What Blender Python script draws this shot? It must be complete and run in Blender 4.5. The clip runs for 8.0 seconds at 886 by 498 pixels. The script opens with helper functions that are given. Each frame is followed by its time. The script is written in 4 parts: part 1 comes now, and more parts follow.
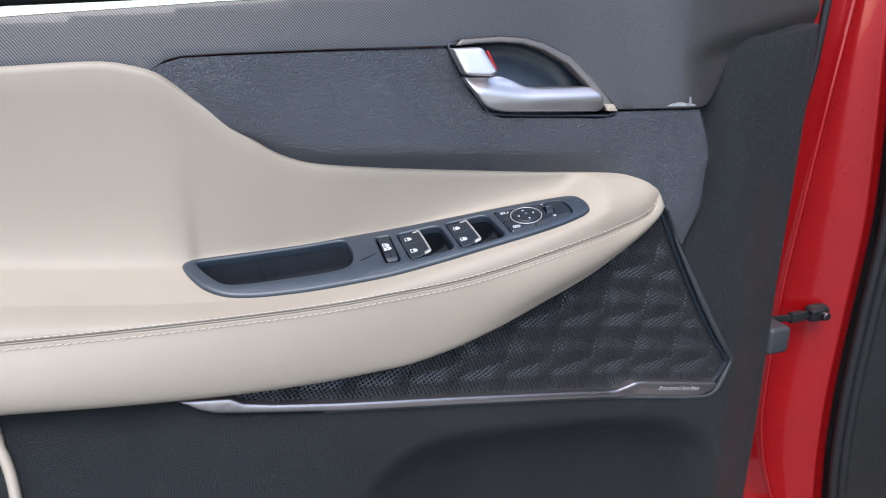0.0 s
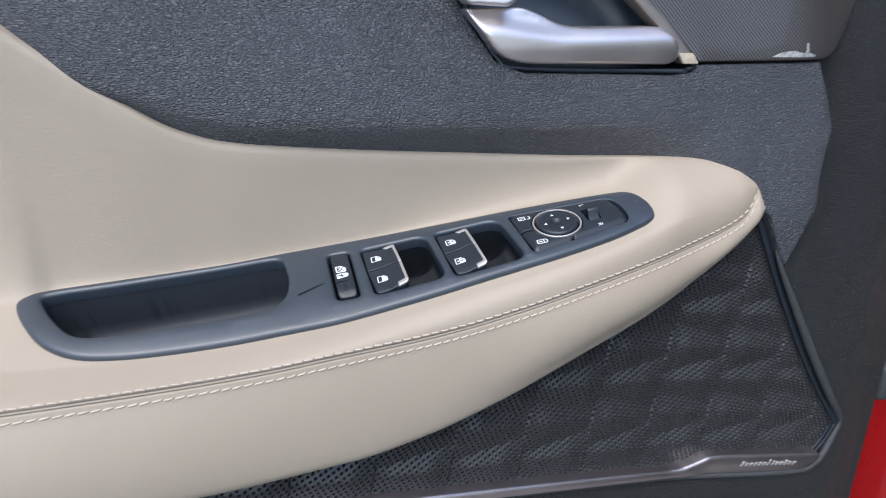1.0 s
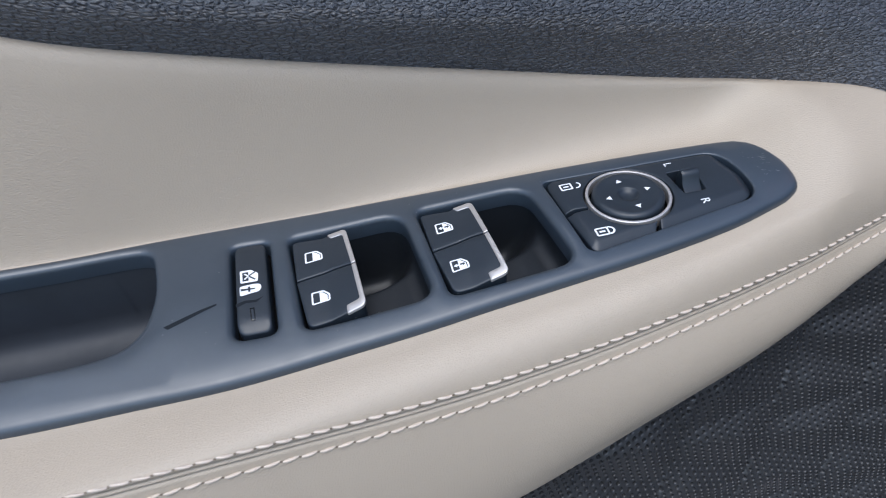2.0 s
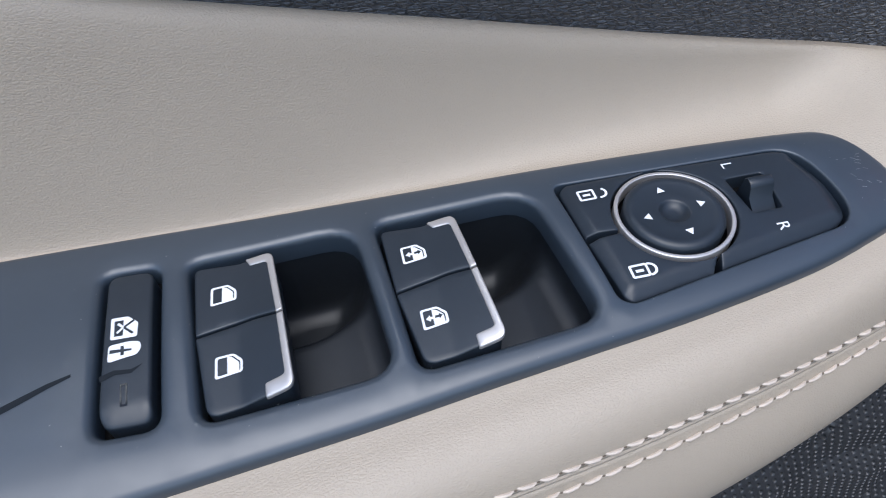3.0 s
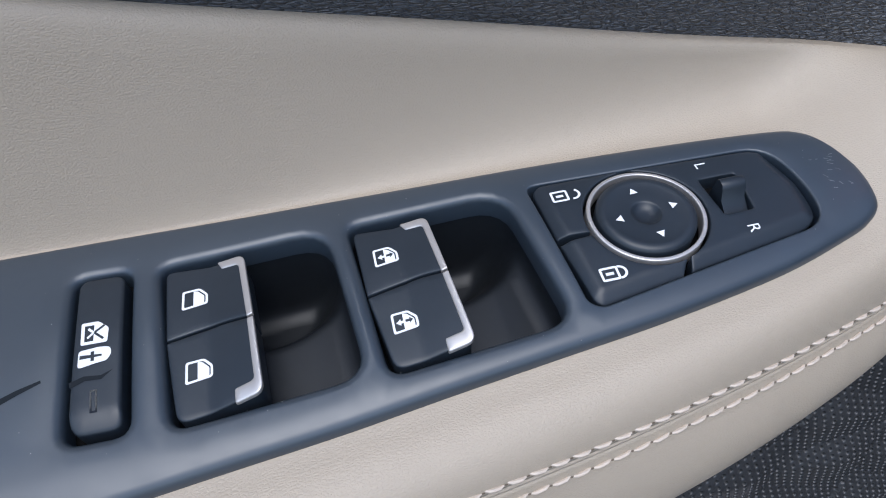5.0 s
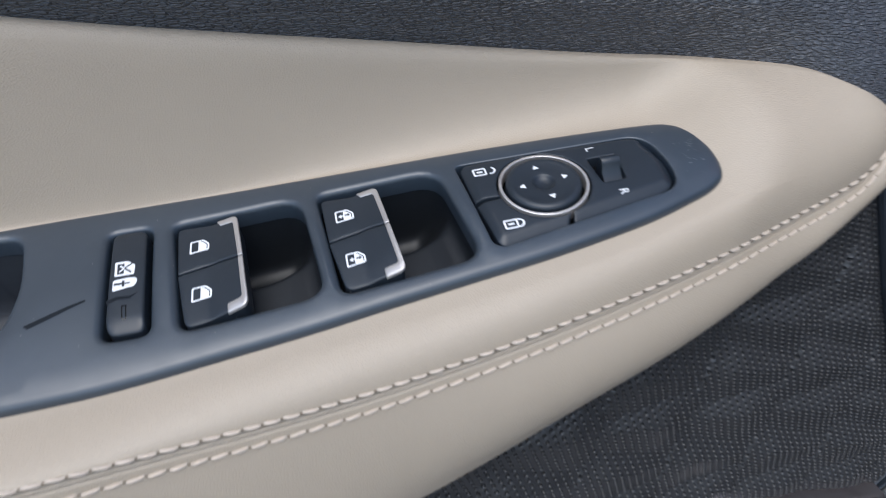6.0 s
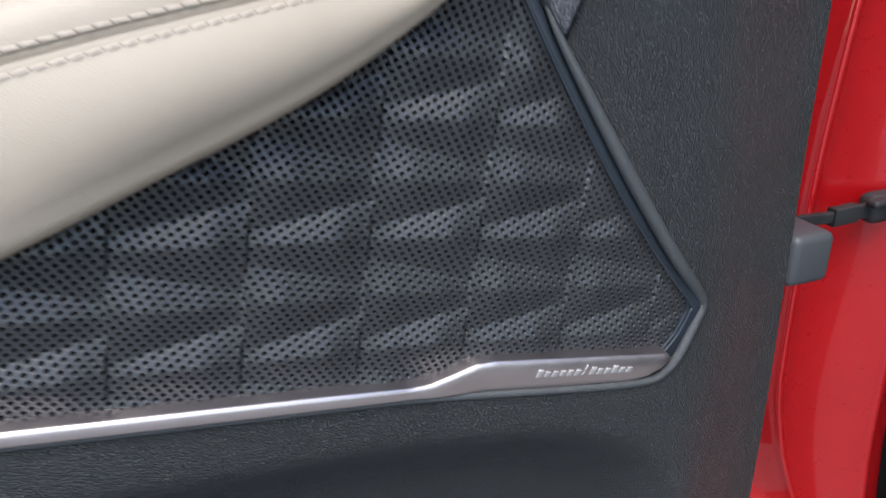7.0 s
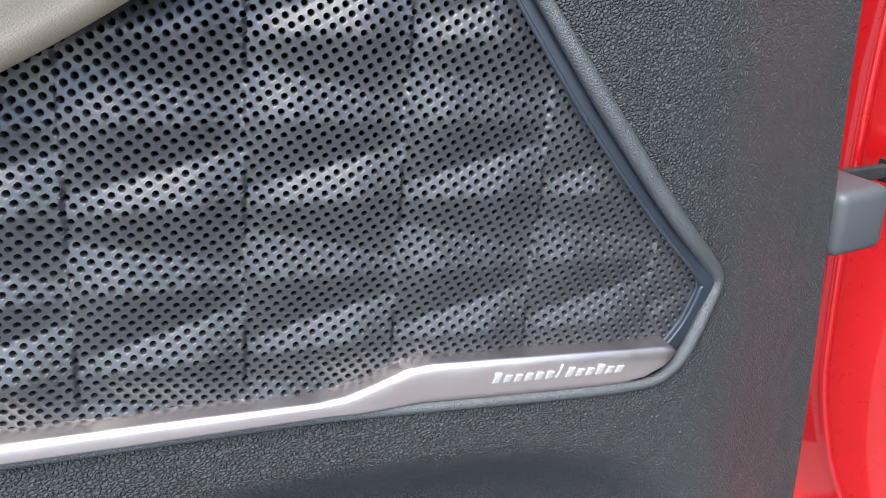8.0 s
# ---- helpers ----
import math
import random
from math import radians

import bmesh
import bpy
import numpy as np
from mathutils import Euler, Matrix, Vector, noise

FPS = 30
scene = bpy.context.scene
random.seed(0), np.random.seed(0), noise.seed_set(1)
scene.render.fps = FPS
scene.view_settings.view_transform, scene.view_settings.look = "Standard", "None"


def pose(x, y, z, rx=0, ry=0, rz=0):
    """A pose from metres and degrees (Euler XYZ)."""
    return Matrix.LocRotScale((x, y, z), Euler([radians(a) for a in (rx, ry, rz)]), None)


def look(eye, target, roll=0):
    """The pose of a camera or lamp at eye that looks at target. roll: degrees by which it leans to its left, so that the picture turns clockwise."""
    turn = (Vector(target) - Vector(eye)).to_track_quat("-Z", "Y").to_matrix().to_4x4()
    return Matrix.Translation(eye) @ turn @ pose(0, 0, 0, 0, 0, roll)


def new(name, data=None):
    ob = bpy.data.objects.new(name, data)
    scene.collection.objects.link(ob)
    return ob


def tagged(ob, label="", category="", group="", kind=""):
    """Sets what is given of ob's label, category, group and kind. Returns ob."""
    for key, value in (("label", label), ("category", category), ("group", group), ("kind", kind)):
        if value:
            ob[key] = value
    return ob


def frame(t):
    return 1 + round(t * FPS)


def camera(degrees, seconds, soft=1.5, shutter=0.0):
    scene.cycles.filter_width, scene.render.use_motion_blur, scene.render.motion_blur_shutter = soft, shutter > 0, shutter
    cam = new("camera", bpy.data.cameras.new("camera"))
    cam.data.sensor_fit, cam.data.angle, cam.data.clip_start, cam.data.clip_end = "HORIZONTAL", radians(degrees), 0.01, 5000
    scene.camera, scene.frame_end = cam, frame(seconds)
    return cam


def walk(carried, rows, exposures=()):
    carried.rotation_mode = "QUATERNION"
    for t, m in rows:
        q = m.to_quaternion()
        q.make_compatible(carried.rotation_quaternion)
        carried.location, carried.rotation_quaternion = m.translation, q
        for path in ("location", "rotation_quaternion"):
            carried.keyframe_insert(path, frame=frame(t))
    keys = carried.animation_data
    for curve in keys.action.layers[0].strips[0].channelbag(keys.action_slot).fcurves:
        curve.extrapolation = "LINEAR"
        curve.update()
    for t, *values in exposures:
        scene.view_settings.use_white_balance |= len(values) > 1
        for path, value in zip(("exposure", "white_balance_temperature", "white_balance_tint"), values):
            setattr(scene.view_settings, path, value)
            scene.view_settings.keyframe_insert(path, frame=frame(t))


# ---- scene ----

from mathutils.geometry import delaunay_2d_cdt

# ---------------------------------------------------------------- camera
cam = camera(69.8, 8.0, soft=1.05, shutter=0.25)
PATH = [
    (0, (-0.2486, -0.4954, 1.1034), (-0.1310, -0.1336, 0.9798), -0.00),
    (0.5, (-0.2131, -0.4076, 1.0946), (-0.1025, -0.0469, 0.9619), 0.20),
    (1, (-0.1672, -0.3122, 1.0760), (-0.0648, 0.0467, 0.9320), 0.00),
    (1.5, (-0.1359, -0.2301, 1.0561), (-0.0398, 0.1262, 0.9019), -0.08),
    (1.7, (-0.1275, -0.2006, 1.0470), (-0.0329, 0.1510, 0.8814), 0.02),
    (2.8, (-0.1033, -0.0963, 1.0330), (0.0012, 0.2168, 0.8071), 3.63),
    (3, (-0.0983, -0.0916, 1.0317), (0.0067, 0.2204, 0.8045), 3.74),
    (3.5, (-0.0914, -0.0881, 1.0328), (0.0136, 0.2167, 0.7960), 4.09),
    (4, (-0.0947, -0.0892, 1.0359), (0.0108, 0.2150, 0.7986), 4.07),
    (5.5, (-0.0913, -0.0925, 1.0368), (0.0157, 0.2132, 0.8020), 3.97),
    (6, (-0.0899, -0.1487, 1.0434), (0.0165, 0.1730, 0.8308), 2.87),
    (6.5, (-0.0407, -0.2374, 1.0170), (0.0617, 0.1004, 0.8287), 0.17),
    (6.7, (-0.0060, -0.2507, 0.9916), (0.0944, 0.0919, 0.8113), -0.92),
    (7, (0.0434, -0.2367, 0.9361), (0.1402, 0.1164, 0.7750), -3.44),
    (7.5, (0.0828, -0.1939, 0.8957), (0.1719, 0.1607, 0.7333), -4.96),
    (8, (0.0969, -0.1868, 0.8962), (0.1738, 0.1696, 0.7315), -6.67),
]
walk(cam, [(t, look(eye, target, roll)) for t, eye, target, roll in PATH], exposures=[(0.0, 1.13, 6250, 10), (1.0, 1.0, 6350, 10), (1.5, 0.82, 6200, 9), (3.0, 0.77, 6000, 10), (5.5, 0.67, 6050, 10), (6.0, 0.72, 6250, 9), (6.5, 0.90, 6400, 9), (7.0, 1.5, 6450, 9), (7.5, 2.28, 6450, 8), (8.0, 2.5, 6500, 8)])

# ---------------------------------------------------------------- world and light
world = bpy.data.worlds.new("sky")
scene.world = world
world.use_nodes = True
wn = world.node_tree.nodes
sky = wn.new("ShaderNodeTexSky")
sky.sky_type = "NISHITA"
sky.sun_disc = False
sky.sun_elevation = radians(56)
sky.sun_rotation = radians(200)
world.node_tree.links.new(sky.outputs[0], wn["Background"].inputs[0])
wn["Background"].inputs[1].default_value = 0.15
sun = new("sun", bpy.data.lights.new("sun", "SUN"))
sun.data.energy = 1.4
sun.data.angle = radians(40)
sun.data.color = (1.0, 0.96, 0.91)
sun.matrix_world = look((-0.95, -1.8, 4.6), (0, 0, 0.9))

# ---------------------------------------------------------------- materials


def material(name, color, rough=0.5, metal=0.0, coat=0.0, spec=0.5):
    m = bpy.data.materials.new(name)
    m.use_nodes = True
    b = m.node_tree.nodes["Principled BSDF"]
    b.inputs["Base Color"].default_value = (*color, 1)
    b.inputs["Roughness"].default_value = rough
    b.inputs["Metallic"].default_value = metal
    b.inputs["Coat Weight"].default_value = coat
    b.inputs["Coat Roughness"].default_value = 0.05
    b.inputs["Specular IOR Level"].default_value = spec
    return m


def node(m, kind, **values):
    n = m.node_tree.nodes.new(kind)
    for key, value in values.items():
        n.inputs[key.replace("_", " ")].default_value = value
    return n


def wire(m, a, out, b, into):
    m.node_tree.links.new(a.outputs[out], b.inputs[into])


def coords(m, scale=(1, 1, 1), turn=(0, 0, 0)):
    """World-sized coordinates, the same over neighbouring parts."""
    geo = m.node_tree.nodes.new("ShaderNodeNewGeometry")
    mp = m.node_tree.nodes.new("ShaderNodeMapping")
    mp.inputs["Scale"].default_value = scale
    mp.inputs["Rotation"].default_value = turn
    wire(m, geo, "Position", mp, "Vector")
    return mp


def mottle(m, color, amount, scale, rough=None, spread=0.08):
    """Colour and gloss that vary slowly over the surface."""
    b = m.node_tree.nodes["Principled BSDF"]
    mp = coords(m)
    n1 = node(m, "ShaderNodeTexNoise", Scale=scale, Detail=5.0, Roughness=0.6)
    wire(m, mp, "Vector", n1, "Vector")
    ramp = node(m, "ShaderNodeMapRange", From_Min=0.3, From_Max=0.7, To_Min=1 - amount, To_Max=1 + amount)
    wire(m, n1, "Fac", ramp, "Value")
    mul = m.node_tree.nodes.new("ShaderNodeVectorMath")
    mul.operation = "SCALE"
    mul.inputs[0].default_value = color
    wire(m, ramp, "Result", mul, "Scale")
    wire(m, mul, "Vector", b, "Base Color")
    if rough is not None:
        n2 = node(m, "ShaderNodeTexNoise", Scale=scale * 6.3, Detail=6.0, Roughness=0.7)
        wire(m, mp, "Vector", n2, "Vector")
        r2 = node(m, "ShaderNodeMapRange", From_Min=0.3, From_Max=0.7, To_Min=rough - spread, To_Max=rough + spread)
        wire(m, n2, "Fac", r2, "Value")
        wire(m, r2, "Result", b, "Roughness")


def grain(m, pebble, strength, distance, fine=0.35, stretch=(1, 1, 1)):
    """Leather-like relief: flattened pebbles with creases between them, and a finer grain on top."""
    b = m.node_tree.nodes["Principled BSDF"]
    mp = coords(m, stretch)
    wob = node(m, "ShaderNodeTexNoise", Scale=pebble * 0.8, Detail=2.0)
    wire(m, mp, "Vector", wob, "Vector")
    add = m.node_tree.nodes.new("ShaderNodeVectorMath")
    add.operation = "MULTIPLY_ADD"
    add.inputs[1].default_value = (0.8 / pebble,) * 3
    wire(m, wob, "Color", add, 0)
    wire(m, mp, "Vector", add, 2)
    v = node(m, "ShaderNodeTexVoronoi", Scale=pebble)
    v.feature = "DISTANCE_TO_EDGE"
    wire(m, add, "Vector", v, "Vector")
    r = node(m, "ShaderNodeMapRange", From_Min=0.0, From_Max=0.28, To_Min=0.0, To_Max=1.0)
    r.interpolation_type = "SMOOTHSTEP"
    wire(m, v, "Distance", r, "Value")
    n = node(m, "ShaderNodeTexNoise", Scale=pebble * 1.7, Detail=4.0, Roughness=0.65)
    wire(m, mp, "Vector", n, "Vector")
    mix = m.node_tree.nodes.new("ShaderNodeMath")
    mix.operation = "MULTIPLY_ADD"
    mix.inputs[1].default_value = fine * 2
    wire(m, n, "Fac", mix, 0)
    wire(m, r, "Result", mix, 2)
    bump = node(m, "ShaderNodeBump", Strength=strength, Distance=distance)
    wire(m, mix, "Value", bump, "Height")
    wire(m, bump, "Normal", b, "Normal")


TAN_RGB = (0.410, 0.341, 0.262)
tan = material("beige_leather", TAN_RGB, 0.5)
mottle(tan, TAN_RGB, 0.035, 9.0, 0.5, 0.06)
grain(tan, 1350.0, 0.30, 0.00024, fine=0.7, stretch=(0.7, 1, 1.1))
thread = material("cream_thread", (0.58, 0.487, 0.40), 0.7)
mottle(thread, (0.58, 0.487, 0.40), 0.12, 300.0)

GREY_RGB = (0.078, 0.085, 0.099)
grained = material("grained_charcoal_plastic", GREY_RGB, 0.46, spec=0.8)
mottle(grained, GREY_RGB, 0.12, 12.0, 0.46, 0.05)
grain(grained, 660.0, 0.95, 0.0018, fine=0.2, stretch=(0.5, 1, 1.3))
LOW_RGB = (0.037, 0.040, 0.042)
lowpl = material("matte_charcoal_plastic", LOW_RGB, 0.5, spec=0.5)
mottle(lowpl, LOW_RGB, 0.15, 10.0, 0.50, 0.07)
grain(lowpl, 780.0, 0.95, 0.0030, fine=0.25, stretch=(0.85, 1, 1))
satin = material("satin_black_plastic", (0.0265, 0.038, 0.0525), 0.40, spec=0.9)
mottle(satin, (0.0265, 0.038, 0.0525), 0.08, 30.0, 0.42, 0.04)
keyblack = material("key_black_plastic", (0.0155, 0.0215, 0.0295), 0.42)
mottle(keyblack, (0.0155, 0.0215, 0.0295), 0.10, 60.0, 0.42, 0.05)
# blacker than the keys: the finger recesses' shade is put into the colour
recess_shade = material("shaded_recess_black", (0.011, 0.013, 0.016), 0.5, spec=0.4)
mottle(recess_shade, (0.011, 0.013, 0.016), 0.10, 60.0, 0.48, 0.04)
pocketblack = material("pocket_black_plastic", (0.028, 0.032, 0.039), 0.58, spec=0.4)
mottle(pocketblack, (0.028, 0.032, 0.039), 0.12, 40.0, 0.58, 0.06)
gripmetal = material("satin_grip_metal", (0.58, 0.545, 0.52), 0.42, 0.7)
smudged = material("dark_smudge", (0.010, 0.013, 0.017), 0.75, spec=0.2)
# near-black that paints the shade in gaps, wells and grille holes
deep = material("painted_shadow_black", (0.004, 0.004, 0.0045), 0.7, spec=0.1)
gloss = material("gloss_black_plastic", (0.010, 0.010, 0.011), 0.12)
chrome = material("satin_chrome", (0.82, 0.82, 0.81), 0.20, 1.0)
silver = material("satin_silver_paint", (0.80, 0.735, 0.71), 0.40, 1.0)
stripmetal = material("satin_grey_trim_metal", (0.60, 0.535, 0.525), 0.36, 1.0)
mottle(stripmetal, (0.60, 0.535, 0.525), 0.04, 20.0, 0.36, 0.04)
mottle(silver, (0.80, 0.735, 0.71), 0.03, 8.0, 0.40, 0.04)
bronze = material("grey_bronze_paint", (0.19, 0.168, 0.15), 0.44, 0.6)
white = material("white_print", (0.82, 0.83, 0.85), 0.45)
redmark = material("red_mark", (0.55, 0.02, 0.02), 0.4)
rubber = material("black_rubber", (0.016, 0.016, 0.017), 0.6)
mottle(rubber, (0.016, 0.016, 0.017), 0.2, 40.0, 0.6, 0.1)
grilleplastic = material("speaker_grille_plastic", (0.030, 0.0305, 0.0325), 0.40, spec=0.5)
mottle(grilleplastic, (0.030, 0.0305, 0.0325), 0.08, 25.0, 0.38, 0.05)
red = material("red_car_paint", (0.42, 0.0055, 0.008), 0.28, 0.25, 1.0, 0.4)
mottle(red, (0.42, 0.0055, 0.008), 0.06, 14.0, 0.30, 0.04)
glass = material("window_glass", (0.9, 0.95, 0.93), 0.02)
glass.node_tree.nodes["Principled BSDF"].inputs["Transmission Weight"].default_value = 1.0
greybox = material("grey_rubber_bumper", (0.05, 0.053, 0.058), 0.5)
# paler than the panel: the highlight on the rim is put into its colour
rim_highlight = material("highlit_rim_plastic", (0.050, 0.053, 0.055), 0.44, spec=0.6)
mottle(rim_highlight, (0.050, 0.053, 0.055), 0.10, 40.0, 0.44, 0.06)
grain(rim_highlight, 1100.0, 0.4, 0.0008, fine=0.3)
letterchrome = material("bright_lettering_chrome", (0.52, 0.50, 0.49), 0.42, 0.5)
steel = material("dark_steel", (0.12, 0.12, 0.125), 0.35, 0.9)
paving = material("grey_concrete", (0.17, 0.165, 0.16), 0.85)
mottle(paving, (0.17, 0.165, 0.16), 0.15, 3.0)

# pale tone for the glare painted on the belt trim, and for dust
glare_dust = material("pale_glare_and_dust", (0.30, 0.30, 0.29), 0.35)
mottle(glare_dust, (0.30, 0.30, 0.29), 0.5, 400.0, 0.35, 0.15)
weave = material("woven_metallic_film", (0.10, 0.09, 0.09), 0.42, 0.35, 0.35)


def weave_pattern(m):
    b = m.node_tree.nodes["Principled BSDF"]
    a1 = coords(m, (1, 1, 1), (0, radians(38), 0))
    w1 = node(m, "ShaderNodeTexWave", Scale=165.0, Distortion=0.0)
    w1.wave_type, w1.bands_direction = "BANDS", "X"
    wire(m, a1, "Vector", w1, "Vector")
    w2 = node(m, "ShaderNodeTexWave", Scale=165.0, Distortion=0.0)
    w2.wave_type, w2.bands_direction = "BANDS", "Z"
    wire(m, a1, "Vector", w2, "Vector")
    mul = m.node_tree.nodes.new("ShaderNodeMath")
    mul.operation = "MULTIPLY"
    soft = node(m, "ShaderNodeMapRange", To_Min=0.55, To_Max=1.0)
    wire(m, w2, "Fac", soft, "Value")
    wire(m, w1, "Fac", mul, 0)
    wire(m, soft, "Result", mul, 1)
    ramp = m.node_tree.nodes.new("ShaderNodeValToRGB")
    ramp.color_ramp.elements[0].position, ramp.color_ramp.elements[1].position = 0.1, 0.55
    ramp.color_ramp.elements[0].color = (0.026, 0.025, 0.025, 1)
    ramp.color_ramp.elements[1].color = (0.105, 0.096, 0.092, 1)
    wire(m, mul, "Value", ramp, "Fac")
    wire(m, ramp, "Color", b, "Base Color")
    bump = node(m, "ShaderNodeBump", Strength=0.5, Distance=0.0003)
    wire(m, mul, "Value", bump, "Height")
    wire(m, bump, "Normal", b, "Normal")


weave_pattern(weave)

# ---------------------------------------------------------------- building helpers
ORIGIN = {}


def thing(name, at, label, category):
    ob = new(name)
    ob.location = at
    ob.empty_display_size = 0.05
    ORIGIN[ob] = Vector(at)
    return tagged(ob, label, category)


def part(name, bm, mat, parent, label="", kind="", flat=False, sharp=40):
    """Link a bmesh, built in world coordinates, as one mesh under parent."""
    low = Vector((min(v.co[i] for v in bm.verts) for i in range(3)))
    high = Vector((max(v.co[i] for v in bm.verts) for i in range(3)))
    mid = (low + high) / 2
    for v in bm.verts:
        v.co -= mid
    for f in bm.faces:
        f.smooth = not flat
    if not flat:
        for e in bm.edges:
            if len(e.link_faces) == 2 and e.calc_face_angle(0) > radians(sharp):
                e.smooth = False
    me = bpy.data.meshes.new(name)
    bm.to_mesh(me)
    bm.free()
    me.materials.append(mat)
    ob = new(name, me)
    ob.parent = parent
    ob.location = mid - ORIGIN[parent]
    ORIGIN[ob] = mid
    return tagged(ob, label, "", "", kind)


def spline(points, per=8, closed=False):
    """Catmull-Rom curve through points of any dimension."""
    p = [np.array(q, float) for q in points]
    n = len(p)
    out = []
    for i in range(n if closed else n - 1):
        if closed:
            a, b, c, d = p[i - 1], p[i], p[(i + 1) % n], p[(i + 2) % n]
        else:
            a, b, c = p[max(i - 1, 0)], p[i], p[i + 1]
            d = p[min(i + 2, n - 1)]
        for k in range(per):
            t = k / per
            out.append(0.5 * (2 * b + (c - a) * t + (2 * a - 5 * b + 4 * c - d) * t * t + (3 * b - a - 3 * c + d) * t ** 3))
    if not closed:
        out.append(p[-1])
    return out


def smoothstep(a, b, x):
    t = min(max((x - a) / (b - a), 0.0), 1.0)
    return t * t * (3 - 2 * t)


def along(table):
    """A smooth function of one variable through the rows of a table (monotone in the first column)."""
    xs = np.array([r[0] for r in table], float)
    ys = np.array([r[1] for r in table], float)
    h = np.diff(xs)
    dl = np.diff(ys) / h
    m = np.zeros(len(xs))
    m[0], m[-1] = dl[0], dl[-1]
    for i in range(1, len(xs) - 1):
        if dl[i - 1] * dl[i] > 0:
            m[i] = 2 * dl[i - 1] * dl[i] / (dl[i - 1] + dl[i])

    def value(x):
        x = min(max(x, xs[0]), xs[-1])
        i = min(max(int(np.searchsorted(xs, x)) - 1, 0), len(h) - 1)
        t = (x - xs[i]) / h[i]
        return float((2 * t ** 3 - 3 * t * t + 1) * ys[i] + (t ** 3 - 2 * t * t + t) * h[i] * m[i]
                     + (3 * t * t - 2 * t ** 3) * ys[i + 1] + (t ** 3 - t * t) * h[i] * m[i + 1])
    return value


def resample(loop, step):
    """A closed loop with points about step apart; corners are kept."""
    out = []
    for a, b in zip(loop, loop[1:] + loop[:1]):
        a, b = np.array(a, float), np.array(b, float)
        n = max(1, int(round(np.linalg.norm(b - a) / step)))
        out += [a + (b - a) * k / n for k in range(n)]
    return out


def rounded(points, radius, n=5):
    """A closed polygon with its corners rounded; radius may be one number or one per corner."""
    p = [np.array(q, float) for q in points]
    out = []
    for i, q in enumerate(p):
        r = radius[i] if isinstance(radius, (list, tuple)) else radius
        a, b = p[i - 1] - q, p[(i + 1) % len(p)] - q
        la, lb = np.linalg.norm(a), np.linalg.norm(b)
        r1 = min(r, la * 0.48, lb * 0.48)
        s, e = q + a / la * r1, q + b / lb * r1
        if r1 < 1e-6:
            out.append(q)
            continue
        for k in range(n + 1):
            t = k / n
            out.append((1 - t) ** 2 * s + 2 * t * (1 - t) * q + t * t * e)
    return out


def area(loop):
    return 0.5 * sum(a[0] * b[1] - b[0] * a[1] for a, b in zip(loop, loop[1:] + loop[:1]))


def inset(loop, d):
    """The loop moved inwards by d (outwards where d is negative); the loop runs anticlockwise."""
    out = []
    n = len(loop)
    for i in range(n):
        a, b, c = np.array(loop[i - 1]), np.array(loop[i]), np.array(loop[(i + 1) % n])
        t1, t2 = b - a, c - b
        t1, t2 = t1 / (np.linalg.norm(t1) + 1e-12), t2 / (np.linalg.norm(t2) + 1e-12)
        m = np.array([-(t1 + t2)[1], (t1 + t2)[0]])
        m = m / (np.linalg.norm(m) + 1e-12)
        cosine = max(0.5, float(m @ np.array([-t1[1], t1[0]])))
        out.append(b + m * d / cosine)
    return out


def inside(points, loop):
    """For an array of points, whether each lies in the loop."""
    pts, lp = np.asarray(points, float), np.asarray(loop, float)
    res = np.zeros(len(pts), bool)
    x, y = pts[:, 0], pts[:, 1]
    for (x1, y1), (x2, y2) in zip(lp, np.roll(lp, -1, 0)):
        if y1 == y2:
            continue
        hit = ((y1 > y) != (y2 > y)) & (x < (x2 - x1) * (y - y1) / (y2 - y1) + x1)
        res ^= hit
    return res


